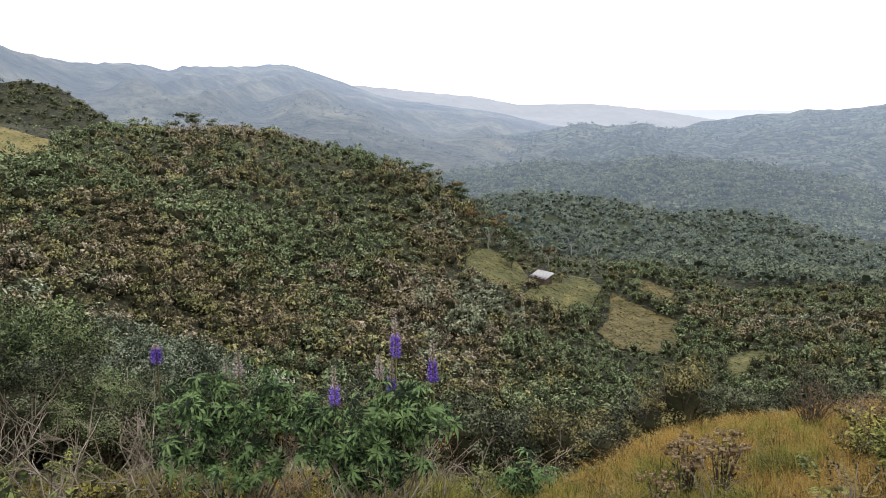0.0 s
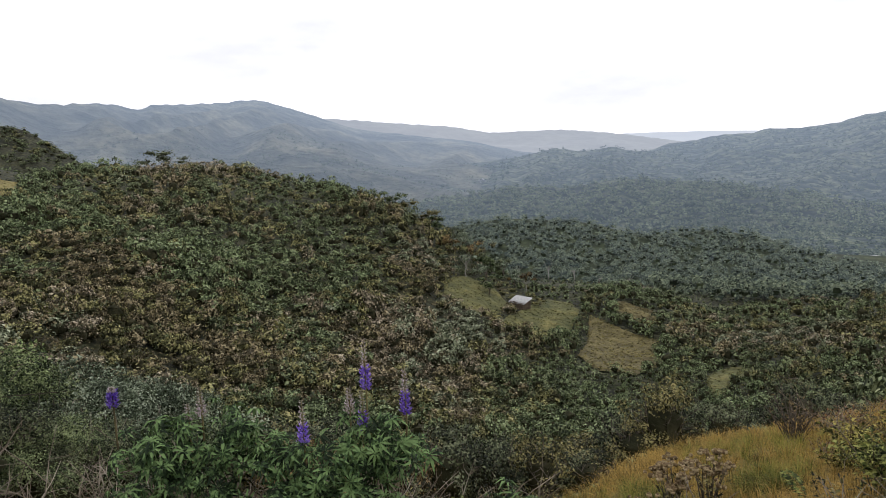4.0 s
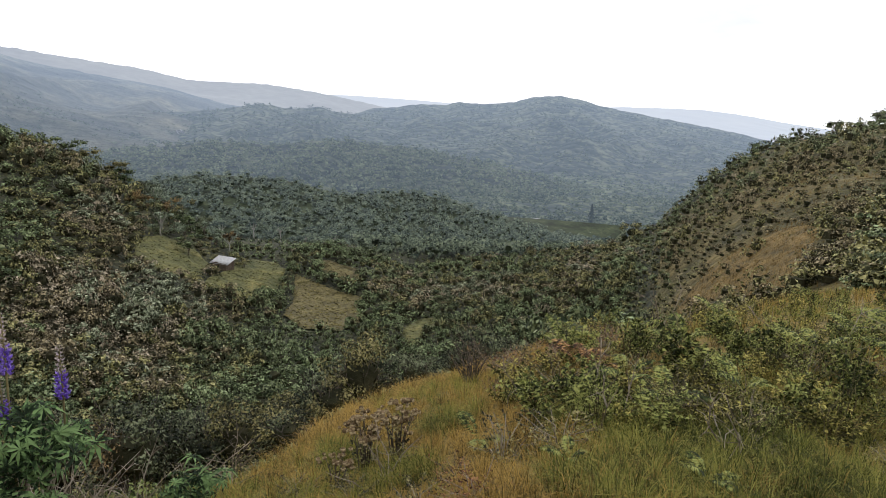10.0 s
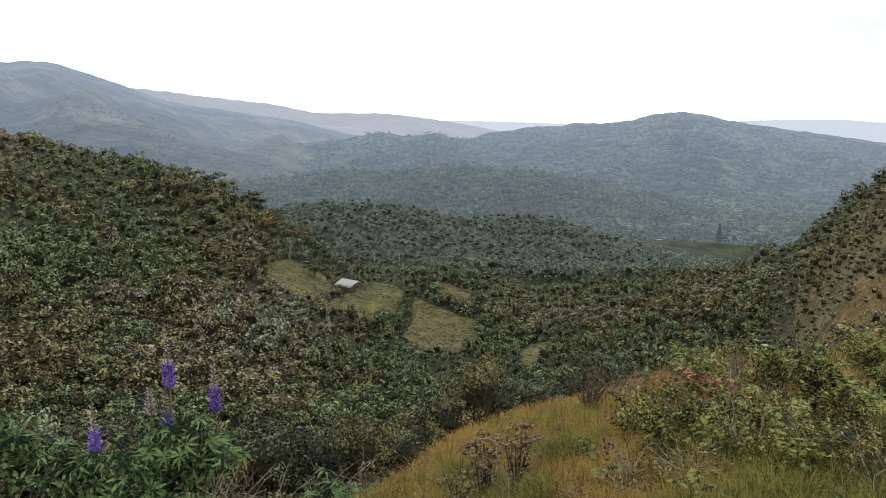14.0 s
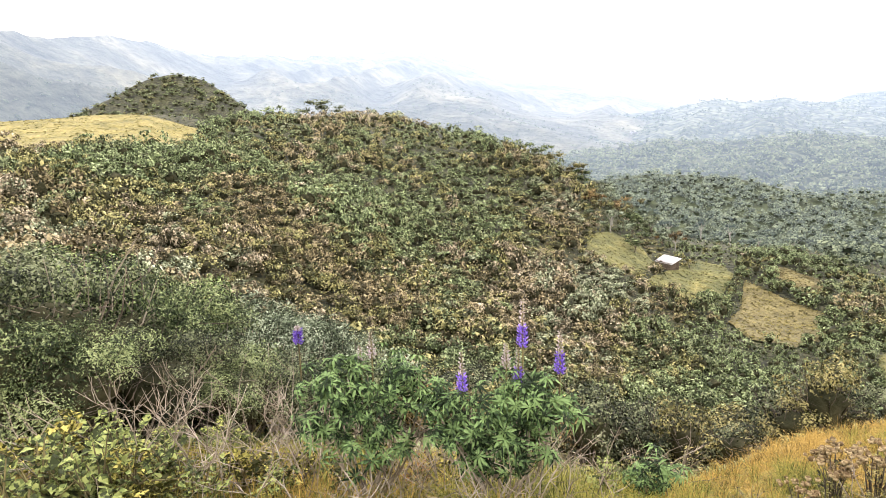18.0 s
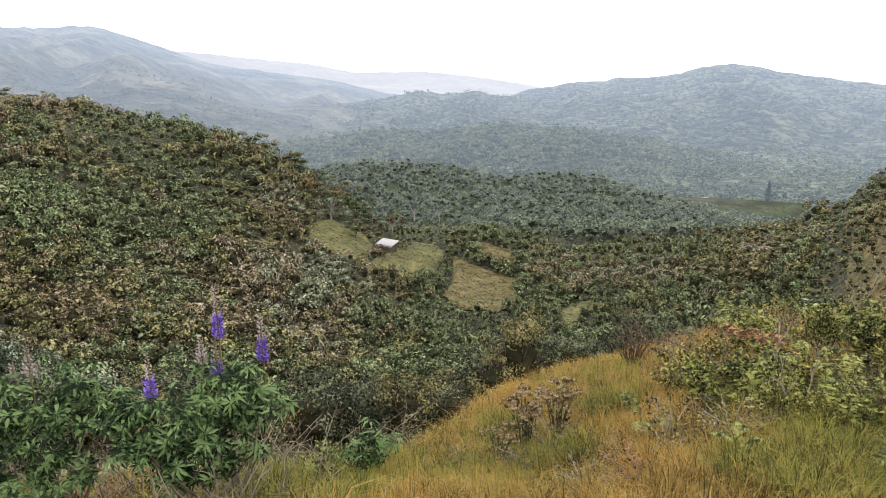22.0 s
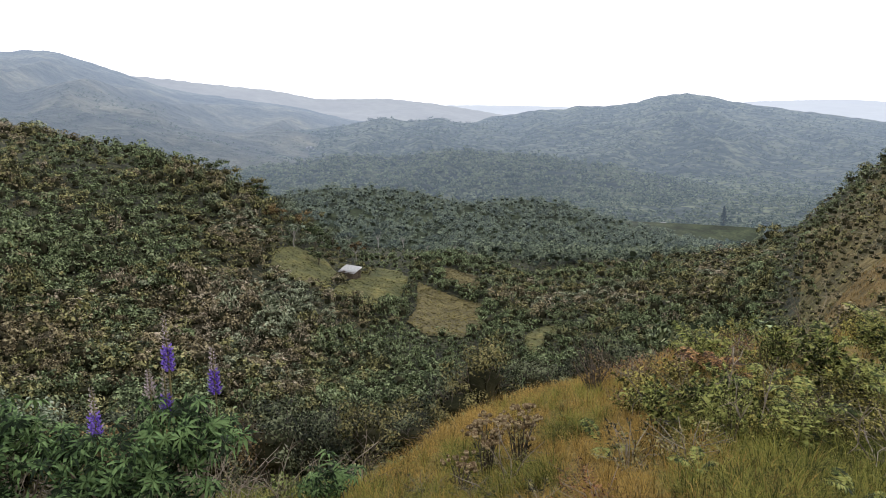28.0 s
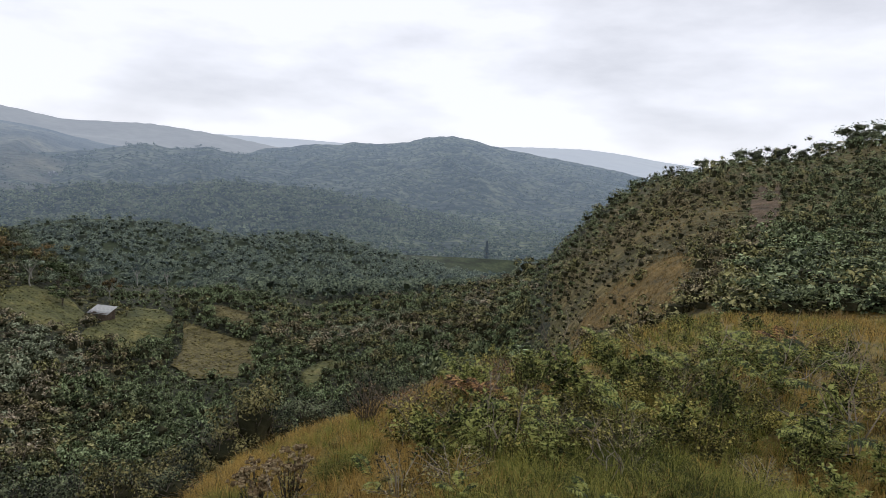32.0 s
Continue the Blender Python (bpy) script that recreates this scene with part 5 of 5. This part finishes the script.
lupine("lupine", (-2.50, 3.05), moved([((-2.46, 2.92, -0.06), 0.19), ((-2.27, 3.05, 0.05), 0.19), ((-2.05, 3.2, 0.0), 0.18), ((-2.34, 2.98, -0.24), 0.19), ((-2.14, 3.08, -0.26), 0.17), ((-1.93, 3.28, -0.18), 0.15), ((-2.5, 2.86, -0.3), 0.15), ((-1.82, 3.2, -0.14), 0.13), ((-2.3, 2.9, -0.42), 0.14), ((-2.05, 3.02, -0.46), 0.12)], (-0.2, 0.02, -0.04)),
       moved([((-2.58, 2.8, 0.35), 0.075, 0.05, 0.30, True), ((-2.22, 3.08, 0.20), 0.06, 0.10, 0.25, False), ((-2.29, 3.05, 0.12), 0.06, 0.09, 0.25, False)], (-0.2, 0.02, -0.05)), 210, 710,
       "bushy lupine with palmate leaves and a violet flower")
lupine("lupine", (-1.52, 3.26), moved([((-1.36, 3.55, -0.06), 0.17), ((-1.52, 3.46, -0.17), 0.18), ((-1.74, 3.36, -0.24), 0.18), ((-1.58, 3.4, -0.42), 0.18), ((-1.26, 3.58, -0.2), 0.14), ((-1.84, 3.3, -0.36), 0.15), ((-1.42, 3.5, -0.32), 0.16), ((-1.95, 3.3, -0.2), 0.12), ((-1.68, 3.4, -0.56), 0.13), ((-1.4, 3.5, -0.52), 0.12)], (-0.01, -0.22, 0.07)),
       moved([((-1.44, 3.50, 0.26), 0.11, 0.17, 0.32, True), ((-1.23, 3.57, 0.10), 0.11, 0.15, 0.30, True), ((-1.77, 3.34, -0.04), 0.10, 0.15, 0.30, True), ((-1.46, 3.48, 0.0), 0.10, 0.14, 0.30, True),
              ((-1.53, 3.46, 0.09), 0.05, 0.09, 0.28, False)], (-0.005, -0.22, 0.08)), 210, 730,
       "lupine bush with several tall violet flower spikes")
lupine("lupine", (-0.86, 4.15), [((-0.86, 4.12, -0.86), 0.15), ((-0.76, 4.2, -0.9), 0.12)], [], 34, 750, "low young lupine among dry grass")

# ---------------------------------------------------------------- bushes beside the path
def leafy_bush(name, seed, n, spread, tall, leaf, width, mat, label, group, twig=None, thick=0.006, upright=0.4, branches=14):
    """Many thin stems set with pointed leaves; one metre or so across before scaling."""
    g = np.random.default_rng(seed)
    root = empty(name, pose(0, 0, -60))
    pcs, pos, az, pit = [], [], [], []
    for k in range(branches):
        a = g.uniform(0, 2 * math.pi)
        f = math.sqrt(g.random())
        tip = np.array([math.cos(a) * spread * f, math.sin(a) * spread * f, tall * (1.05 - 0.45 * f ** 2) * g.uniform(0.75, 1.1)])
        mid = tip * (0.4, 0.4, 0.55) + g.normal(0, 0.03, 3)
        pcs.append(limb([tip * (0.1, 0.1, 0) - (0, 0, 0.05), mid, tip], [thick, thick * 0.7, thick * 0.3], 4))
        for i in range(n // branches):
            u = g.uniform(0.25, 1.0) ** 0.8
            p = (mid * (2 * u) if u < 0.5 else mid + (tip - mid) * (2 * u - 1))
            aa = g.uniform(0, 2 * math.pi)
            side = g.uniform(0.02, 0.12) * (1.15 - u)
            pos.append(p + np.array([math.cos(aa), math.sin(aa), g.normal(0, 0.3)]) * side)
            az.append(aa)
            pit.append(g.normal(upright, 0.45))
    part("stem", mesh_from("stem", *joined(pcs), twig or M_STEM), None, root)
    v, q = many_leaves(np.array(pos), az, pit, leaf * g.uniform(0.6, 1.35, len(pos)), width, g)
    part("foliage", mesh_from("foliage", v, q, mat), None, root)
    return tagged(root, label, "bush", group=group)


herb_models = ([
    leafy_bush("bush", 800, 420, 0.42, 0.62, 0.060, 0.55, M_HERB, "green leafy bush with pointed oval leaves", "bushes on the path side"),
    leafy_bush("bush", 801, 420, 0.45, 0.55, 0.055, 0.60, M_HERB_Y, "yellowish green leafy bush beside the path", "bushes on the path side"),
    leafy_bush("bush", 802, 380, 0.40, 0.75, 0.050, 0.45, M_HERB, "upright green bush with narrow leaves", "bushes on the path side", upright=0.8),
    leafy_bush("bush", 803, 320, 0.45, 0.50, 0.040, 0.40, M_OLIVE, "twiggy olive-green bush with small leaves", "bushes on the path side", twig=M_DRYTWIG, branches=20),
    leafy_bush("bush", 804, 300, 0.40, 0.48, 0.038, 0.40, M_REDHERB, "reddish twiggy bush among the grass", "bushes on the path side", twig=M_DRYTWIG, branches=20),
    leafy_bush("bush", 805, 450, 0.38, 0.66, 0.075, 0.62, M_HERB, "broad-leaved green bush beside the path", "bushes on the path side"),
], set())
def big_shrub(seed, mat, leaves, leaf, label, twig, width=0.55):
    """A full shrub about a metre wide before scaling: branching stems and small leaves in clumps."""
    root = empty("shrub", pose(0, 0, -60))
    part("stem", mesh_from("stem", *stems(seed, 12, 0.42, 0.85, 0.007), twig), None, root)
    v, q = clumped(seed + 1, 18, leaves, leaf, rad=(0.085, 0.16), flat=0.9, inner=3, width=width, wide=0.40, loose=0.5)
    # heart quads take the dark colour of the shrub's inner shade
    part("foliage", mesh_from("foliage", v, q, [mat, M_INNER_SHADE], (np.arange(len(q)) < 54).astype(int)), None, root)
    return tagged(root, label, "shrub", group="pale shrubs below the path")


pale_models = ([
    big_shrub(820, M_SILVER, 13000, 0.0140, "large pale green shrub with whitish leaf undersides", M_DRYTWIG),
    big_shrub(821, M_GREEN, 11000, 0.0165, "large bright green shrub with willow-like leaves", M_BARK, 0.32),
    big_shrub(822, M_DARKLEAF, 12000, 0.0140, "large dark green shrub with brown stems", M_DRYTWIG),
    big_shrub(823, M_LIMEGREEN, 11000, 0.0155, "yellow-green shrub below the path", M_BARK),
], set())
for a, r, s, h, k in [(-63, 7.6, 3.0, 3.0, 2), (-60, 9.4, 3.4, 3.6, 3), (-56.5, 8.2, 2.8, 2.8, 1), (-53.5, 9.6, 3.0, 3.1, 3), (-51, 8.0, 2.4, 2.3, 1), (-48.5, 9.8, 2.8, 2.9, 0), (-45.5, 8.6, 2.4, 2.4, 0),
                      (-43, 10.2, 2.8, 2.8, 0), (-40.5, 9.2, 2.2, 2.2, 0), (-38.5, 10.5, 2.2, 2.2, 2), (-66, 9.5, 3.6, 3.8, 1), (-61.5, 6.6, 1.9, 1.7, 1), (-55, 6.8, 1.8, 1.5, 2),
                      (-49, 7.0, 1.6, 1.3, 1), (-46, 7.2, 1.5, 1.3, 2), (-36, 9.0, 1.7, 1.4, 2), (-58, 11.5, 3.2, 3.6, 1), (-47, 12.0, 2.8, 2.8, 2), (-68, 7.0, 2.6, 2.6, 1)]:
    plant(pale_models, k, r * math.sin(radians(a)), r * math.cos(radians(a)), s, h)

gh = np.random.default_rng(93)
for i in range(330):
    a = gh.uniform(15, 56)
    r = 4.2 * (20 / 4.2) ** gh.random()
    if a < 21 and r < 5.5 or a > 29 and r < 4.9 and gh.random() < 0.6:
        continue
    brow = float(smooth_lerp(np.array([a]), BROW, 1)[0])
    if r > brow * 0.92 or (a > 36 and r > 14 and gh.random() < 0.75):
        continue
    x, y = r * math.sin(radians(a)), r * math.cos(radians(a))
    d = wave(np.array([x]), np.array([y]), 1.6, 55)[0] + gh.normal(0, 0.5)
    k = [3, 2, 1, 5, 1, 0, 3, 4][int(np.clip((d + 1.3) / 2.6 * 8, 0, 7.99))]
    s = gh.uniform(0.45, 0.95) * (0.72 + 0.014 * r)
    plant(herb_models, k, x, y, s, s * gh.uniform(0.7, 1.15), sink=0.03)
for a, r, s, h, k in [(14.6, 3.4, 0.7, 0.45, 4), (12.5, 3.9, 0.6, 0.4, 4), (9.5, 3.5, 0.6, 0.4, 3), (17, 4.0, 0.8, 0.6, 3), (19.5, 4.6, 0.9, 0.7, 0), (22, 3.9, 0.7, 0.55, 3), (3, 4.2, 0.5, 0.4, 3), (-12, 4.6, 0.5, 0.4, 5),
                      (-2, 4.4, 0.5, 0.35, 3), (-18, 4.4, 0.5, 0.45, 3), (-23, 4.2, 0.55, 0.5, 3), (-28.5, 4.0, 0.5, 0.5, 3), (-35, 3.9, 0.55, 0.5, 3), (-41, 4.0, 0.5, 0.5, 4), (-16, 5.4, 0.7, 0.6, 3), (-26, 4.8, 0.8, 0.6, 3), (-33, 4.5, 0.8, 0.6, 4), (-12, 6.4, 0.9, 0.7, 3), (-21, 6.2, 1.0, 0.9, 3), (-8, 7.0, 1.0, 0.8, 3)]:
    plant(herb_models, k, r * math.sin(radians(a)), r * math.cos(radians(a)), s, h, sink=0.03)
for models in (herb_models, pale_models, shrub_models, near_shrubs):
    for k, ob in enumerate(models[0]):
        if k not in models[1]:
            plant(models, k, -9.5 + k, 12.0, 1.2, 1.2)

# yellow-green broad-leaved plants at the path's edge
broad = ([leafy_bush("plant", 840 + k, 170, 0.24, 0.34, 0.042, 0.85, m, lab, "broad-leaved plants", branches=14, upright=0.35)
          for k, (m, lab) in enumerate([(M_LIME, "yellow-green broad-leaved plant in dry grass"), (M_HERB_Y, "broad-leaved plant with yellowing leaves")])], set())
for a, r, s, k in [(-61.5, 4.3, 1.7, 0), (-63.5, 4.5, 1.8, 0), (-58.8, 4.4, 1.5, 1), (-56, 4.7, 1.3, 0), (-54, 4.3, 1.2, 0), (-50.5, 4.5, 1.2, 1), (-48, 4.3, 1.0, 0), (-44.5, 4.4, 0.9, 1), (-42, 4.4, 0.8, 0),
                   (-15, 4.3, 0.9, 0), (-66, 4.4, 1.9, 0), (-37, 4.3, 0.8, 1), (-68.5, 4.2, 1.8, 0), (-60, 5.0, 1.7, 0), (-64.5, 5.2, 1.8, 1), (-24, 4.4, 0.8, 0), (-30.5, 4.4, 0.8, 1)]:
    plant(broad, k, r * math.sin(radians(a)), r * math.cos(radians(a)), s, s, sink=0.0)

# ---------------------------------------------------------------- ferns
def frond(length, seed, mat):
    """A pinnate frond: arching midrib with pairs of toothed leaflets."""
    g = np.random.default_rng(seed)
    n = 26
    rib = [np.array([length * f, 0, length * (0.75 * f - 0.62 * f * f)]) for f in np.linspace(0, 1, 8)]
    pcs = [limb(rib, list(np.linspace(0.004, 0.0012, 8)), 4)]
    for i in range(n):
        f = 0.2 + 0.8 * i / n
        p = np.array([length * f, 0, length * (0.75 * f - 0.62 * f * f)])
        s = length * 0.27 * math.sin(math.pi * min(1, (f - 0.08) * 1.02)) ** 0.8 + 0.008
        for sd in (-1, 1):
            v, q = folded_leaf(s, 0.19, fold=0.15, curl=0.25)
            pcs.append((turned(v, sd * (1.25 + g.normal(0, 0.06)), g.normal(-0.05, 0.1), p), q))
    return mesh_from("frond", *joined(pcs), mat)


frond_green = [frond(0.40 + 0.05 * k, 860 + k, M_FERN) for k in range(3)]
frond_red = [frond(0.36 + 0.05 * k, 870 + k, M_FERN_R) for k in range(3)]


def fern(x, y, n, scale, meshes, label, seed, lift=0.0):
    g = np.random.default_rng(seed)
    root = empty("fern", pose(x, y, z_at(x, y) + lift))
    for k in range(n):
        ob = part("frond", meshes[k % len(meshes)], None, root)
        ob.matrix_local = Matrix.Rotation(2 * math.pi * k / n + g.uniform(-0.4, 0.4), 4, "Z") @ Matrix.Rotation(-g.uniform(0.0, 0.55), 4, "Y") @ Matrix.Scale(0.8 * scale * g.uniform(0.8, 1.2), 4)
    return tagged(root, label, "fern", group="ferns")


for i, (a, r, n, s, red) in enumerate([(34.5, 3.4, 4, 0.55, 0), (31.2, 6.6, 5, 0.95, 0), (41.1, 6.6, 5, 1.0, 0), (43.8, 8.6, 6, 1.1, 0), (45.5, 9.0, 5, 1.0, 0), (22.6, 5.8, 6, 0.85, 1),
                                      (24.6, 5.4, 5, 0.8, 1), (21.5, 7.0, 6, 1.1, 0), (14.6, 4.3, 3, 0.75, 0), (22.8, 3.4, 4, 0.4, 0), (27, 5.2, 4, 0.9, 0), (36.4, 5.2, 4, 0.85, 0),
                                      (47, 6.8, 6, 1.1, 0), (50, 8.0, 6, 1.3, 0), (-61, 5.0, 5, 0.8, 0), (-57, 5.2, 5, 0.75, 0), (-51, 5.3, 5, 0.7, 0),
                                      (47.5, 10.5, 5, 1.1, 1), (34, 9.5, 5, 1.0, 0), (52, 5.2, 5, 0.9, 0), (30.5, 4.6, 4, 0.8, 0)]):
    fern(r * math.sin(radians(a)), r * math.cos(radians(a)), n, s, frond_red if red else frond_green,
         "withered rust-red fern among the bushes" if red else "yellow-green fern with arching fronds", 880 + i, lift=0.12 + 0.02 * r if r > 4.5 else 0.1)

# ---------------------------------------------------------------- dry shrubs and bare twigs
head_v, head_q = cube_sphere(3)
head_mesh = mesh_from("flower_head", head_v * (0.55, 0.55, 0.45) * np.random.default_rng(5).uniform(0.7, 1.2, (len(head_v), 1)), head_q, M_HEAD)


def seedhead_shrub(x, y, tall, wide, n, seed, label, head=0.034, mat=None):
    """Stiff brown stems that end in round dry flower heads."""
    g = np.random.default_rng(seed)
    root = empty("dry_shrub", pose(x, y, z_at(x, y) - 0.02))
    for k in range(n):
        a, f = g.uniform(0, 2 * math.pi), math.sqrt(g.random())
        tip = np.array([math.cos(a) * wide * f, math.sin(a) * wide * f, tall * g.uniform(0.72, 1.05)])
        v, q = limb([(tip[0] * 0.15, tip[1] * 0.15, -0.05), tip * (0.45, 0.45, 0.55) + g.normal(0, 0.015, 3), tip], [0.006, 0.0045, 0.002], 4)
        st = part("stem", mesh_from("stem", v, q, M_BARK), None, root)
        for b in range(6):
            ob = part("flower_head", head_mesh, None, st)
            ob.matrix_local = Matrix.Translation(tip + g.normal(0, head * 0.75, 3) * (1, 1, 0.5)) @ Matrix.Rotation(g.uniform(0, 6), 4, "Z") @ Matrix.Scale(head * g.uniform(0.7, 1.3), 4)
        lv, lq = many_leaves([tip * (0.6, 0.6, u) for u in g.uniform(0.25, 0.85, 9)], g.uniform(0, 6.3, 9), g.uniform(0.2, 0.9, 9), g.uniform(0.03, 0.055, 9), 0.35, g)
        part("foliage", mesh_from("foliage", lv, lq, M_OLIVE), None, st)
    return tagged(root, label, "shrub")


seedhead_shrub(0.33, 4.75, 0.50, 0.16, 16, 901, "brown dry shrub with buff flower heads")
seedhead_shrub(0.60, 4.85, 0.52, 0.15, 15, 902, "brown dry shrub with clustered flower heads")
seedhead_shrub(0.10, 4.5, 0.3, 0.12, 6, 903, "small dry shrub with whitish flower heads", head=0.03)
tagged(plant(([leafy_bush("bush", 905, 520, 0.40, 0.62, 0.035, 0.35, M_RUSSET, "dark twiggy bush on the grassy brow", "bushes on the path side", twig=M_BARK, branches=44, thick=0.007, upright=0.9)], set()), 0, 1.72, 7.2, 0.85, 0.95), group="bushes on the brow")


def twigs(x, y, tall, wide, n, seed, mat, label):
    """A tangle of bare forked branches."""
    g = np.random.default_rng(seed)
    root = empty("bare_branches", pose(x, y, z_at(x, y) - 0.05))
    for k in range(n):
        a = g.uniform(0, 2 * math.pi)
        p = np.array([g.normal(0, wide * 0.3), g.normal(0, wide * 0.3), 0])
        d = unit(np.array([math.cos(a), math.sin(a), g.uniform(0.7, 2.2)]))
        pts = [p]
        for s in range(4):
            d = unit(d + g.normal(0, 0.28, 3))
            pts.append(pts[-1] + d * tall * 0.28)
        v, q = limb(pts, [0.0055, 0.005, 0.004, 0.003, 0.0015], 5)
        br = part("branch", mesh_from("branch", v, q, mat), None, root)
        for b in range(6):
            i = g.integers(1, 4)
            q0 = pts[i]
            e = unit(d + g.normal(0, 0.8, 3))
            m1 = q0 + e * tall * 0.13
            m2 = m1 + unit(e + g.normal(0, 0.4, 3)) * tall * 0.13
            part("twig", mesh_from("twig", *limb([q0, m1, m2], [0.003, 0.0024, 0.0012], 4), mat), None, br)
    return tagged(root, label, "branches", group="bare branches")


for i, (a, r, t, w, n) in enumerate([(-58, 5.4, 0.9, 0.5, 9), (-53, 5.2, 0.9, 0.6, 9), (-49, 5.3, 0.95, 0.6, 10), (-45, 5.0, 0.8, 0.5, 8), (-41, 4.9, 0.8, 0.5, 8), (-36, 4.7, 0.7, 0.5, 8), (-31, 4.7, 0.7, 0.4, 7), (-26, 4.2, 0.7, 0.45, 8), (-30, 4.1, 0.7, 0.4, 7), (-38, 4.0, 0.75, 0.45, 8), (-43, 4.2, 0.8, 0.4, 7), (-63, 5.3, 0.9, 0.5, 7),
                                    (-20, 5.0, 0.6, 0.4, 6), (-43, 3.3, 0.45, 0.35, 9), (-37, 3.2, 0.45, 0.35, 9), (-31, 3.1, 0.4, 0.3, 8), (-26, 3.2, 0.45, 0.3, 9), (-21, 3.5, 0.4, 0.3, 8), (-48, 3.5, 0.45, 0.35, 8), (-16, 4.0, 0.4, 0.3, 6), (-51.5, 4.3, 0.8, 0.45, 9), (-55.5, 4.6, 0.85, 0.5, 9), (-46.5, 4.6, 0.8, 0.5, 9), (-34, 4.3, 0.65, 0.4, 8), (-28, 4.5, 0.6, 0.4, 8), (-23, 4.6, 0.6, 0.4, 8), (-18, 4.4, 0.55, 0.4, 7), (-59, 4.8, 0.9, 0.5, 8)]):
    twigs(r * math.sin(radians(a)), r * math.cos(radians(a)), t, w, n, 920 + i, M_DRYTWIG, "tangle of bare grey-brown branches")
for i, (a, r, t, w, n) in enumerate([(53.5, 5.6, 0.9, 0.4, 9), (50.5, 9, 1.0, 0.4, 5), (41, 7.4, 0.9, 0.25, 4), (46.5, 7.6, 1.0, 0.3, 4), (30.5, 9.5, 1.0, 0.3, 4), (15.2, 9.2, 1.0, 0.15, 2), (37.5, 4.2, 0.6, 0.2, 3), (26, 4.3, 0.6, 0.2, 3), (20.5, 5.2, 0.7, 0.2, 3), (6.5, 4.4, 0.5, 0.25, 5), (-9, 5.2, 0.6, 0.4, 5)]):
    twigs(r * math.sin(radians(a)), r * math.cos(radians(a)), t, w, n, 940 + i, M_DRYTWIG, "thin bare twigs among the bushes")

# ---------------------------------------------------------------- grass
def tuft(seed, n, long, lean):
    """A tussock: thin blades bending outwards."""
    g = np.random.default_rng(seed)
    a = g.uniform(0, 2 * math.pi, n)
    out = np.stack([np.cos(a), np.sin(a), np.zeros(n)], 1)
    side = np.stack([-np.sin(a), np.cos(a), np.zeros(n)], 1)
    root = out * g.uniform(0, 0.22, (n, 1)) * long
    ln = long * g.uniform(0.55, 1.2, (n, 1))
    k = lean * g.uniform(0.2, 1.3, (n, 1))
    mid = root + out * ln * k * 0.35 + (0, 0, 1) * ln * 0.55
    tip = root + out * ln * k * 0.95 + (0, 0, 1) * ln * (1 - 0.45 * k)
    w = long * g.uniform(0.006, 0.011, (n, 1))
    v = np.stack([root - side * w, root + side * w, mid + side * w * 0.8, mid - side * w * 0.8, tip + side * w * 0.15, tip - side * w * 0.15], 1).reshape(-1, 3)
    i = np.arange(n)[:, None] * 6
    return v, np.concatenate([i + [0, 1, 2, 3], i + [3, 2, 4, 5]])


tufts = [tuft(960 + k, 28, 1.0, 0.9) for k in range(6)]
loose_tufts = [tuft(970 + k, 16, 1.0, 1.0) for k in range(6)]
gg = np.random.default_rng(95)


def sward(name, label, n, a0, a1, r0, r1, size, green, mats, keep=None, models=None):
    x, y = polar(n, a0, a1, r0, r1, gg)
    if keep is not None:
        ok = keep(x, y)
        x, y = x[ok], y[ok]
    mi = (wave(x, y, 1.4, 57) + 0.4 * gg.normal(0, 1, len(x)) < green).astype(int)
    s = gg.uniform(size[0], size[1], len(x))
    return stuff(name, label, "grass", mats, *scatter(models or tufts, x, y, s, s * gg.uniform(0.7, 1.1, len(x)), mi, height(x, y) - 0.02, 970))


def on_knoll(x, y):
    az = np.degrees(np.arctan2(x, y))
    return np.hypot(x, y) < smooth_lerp(az, BROW, 1) * np.where(az > 33, 1.4, 1.04)


def on_flank(x, y):
    az, r = np.degrees(np.arctan2(x, y)), np.hypot(x, y)
    return inside(x, y, GOLDEN) | (r < 40) | ((az > 36) & (az < 43.5) & (gg.random(len(x)) < 0.25))


sward("knoll_grass", "golden tussock grass on the brow", 4600, -12, 20, 2.2, 10.5, (0.10, 0.22), -0.5, [M_GRASS, M_GRASS_G], on_knoll)
sward("path_grass", "soft green and yellow grass beside the path", 2300, 20, 60, 1.8, 7.5, (0.11, 0.22), 0.1, [M_GRASS, M_GRASS_G], on_knoll)
sward("edge_grass", "dry brown grass along the path's edge", 1500, -70, -12, 2.4, 6.0, (0.14, 0.30), 0.15, [M_GRASS, M_GRASS_G], on_knoll)
sward("mound_grass", "long golden grass on the mound", 5000, 22, 60, 7.5, 38, (0.20, 0.42), -0.2, [M_GRASS, M_GRASS_G], on_knoll, loose_tufts)
sward("slope_grass", "golden brown grass on the steep slope", 13000, 28, 52, 30, 105, (0.35, 0.75), -0.9, [M_SLOPEGRASS, M_FAR_OLIVE], on_flank, loose_tufts)


def soft_mounds(x, y):
    ok = np.zeros(len(x), bool)
    for a, r, w in ((27, 3.3, 0.35), (31, 3.9, 0.4), (24, 4.6, 0.3), (35, 3.4, 0.35), (38, 4.4, 0.4), (44, 4.0, 0.4), (49, 3.8, 0.4), (7, 4.4, 0.3), (2, 5.2, 0.3), (12, 5.6, 0.3)):
        ok |= np.hypot(x - r * math.sin(radians(a)), y - r * math.cos(radians(a))) < w
    return ok


sward("tussock_grass", "soft bright green grass tussocks beside the path", 5200, 0, 52, 2.8, 6.2, (0.13, 0.25), 3.0, [M_GRASS, M_GRASS_G], soft_mounds)
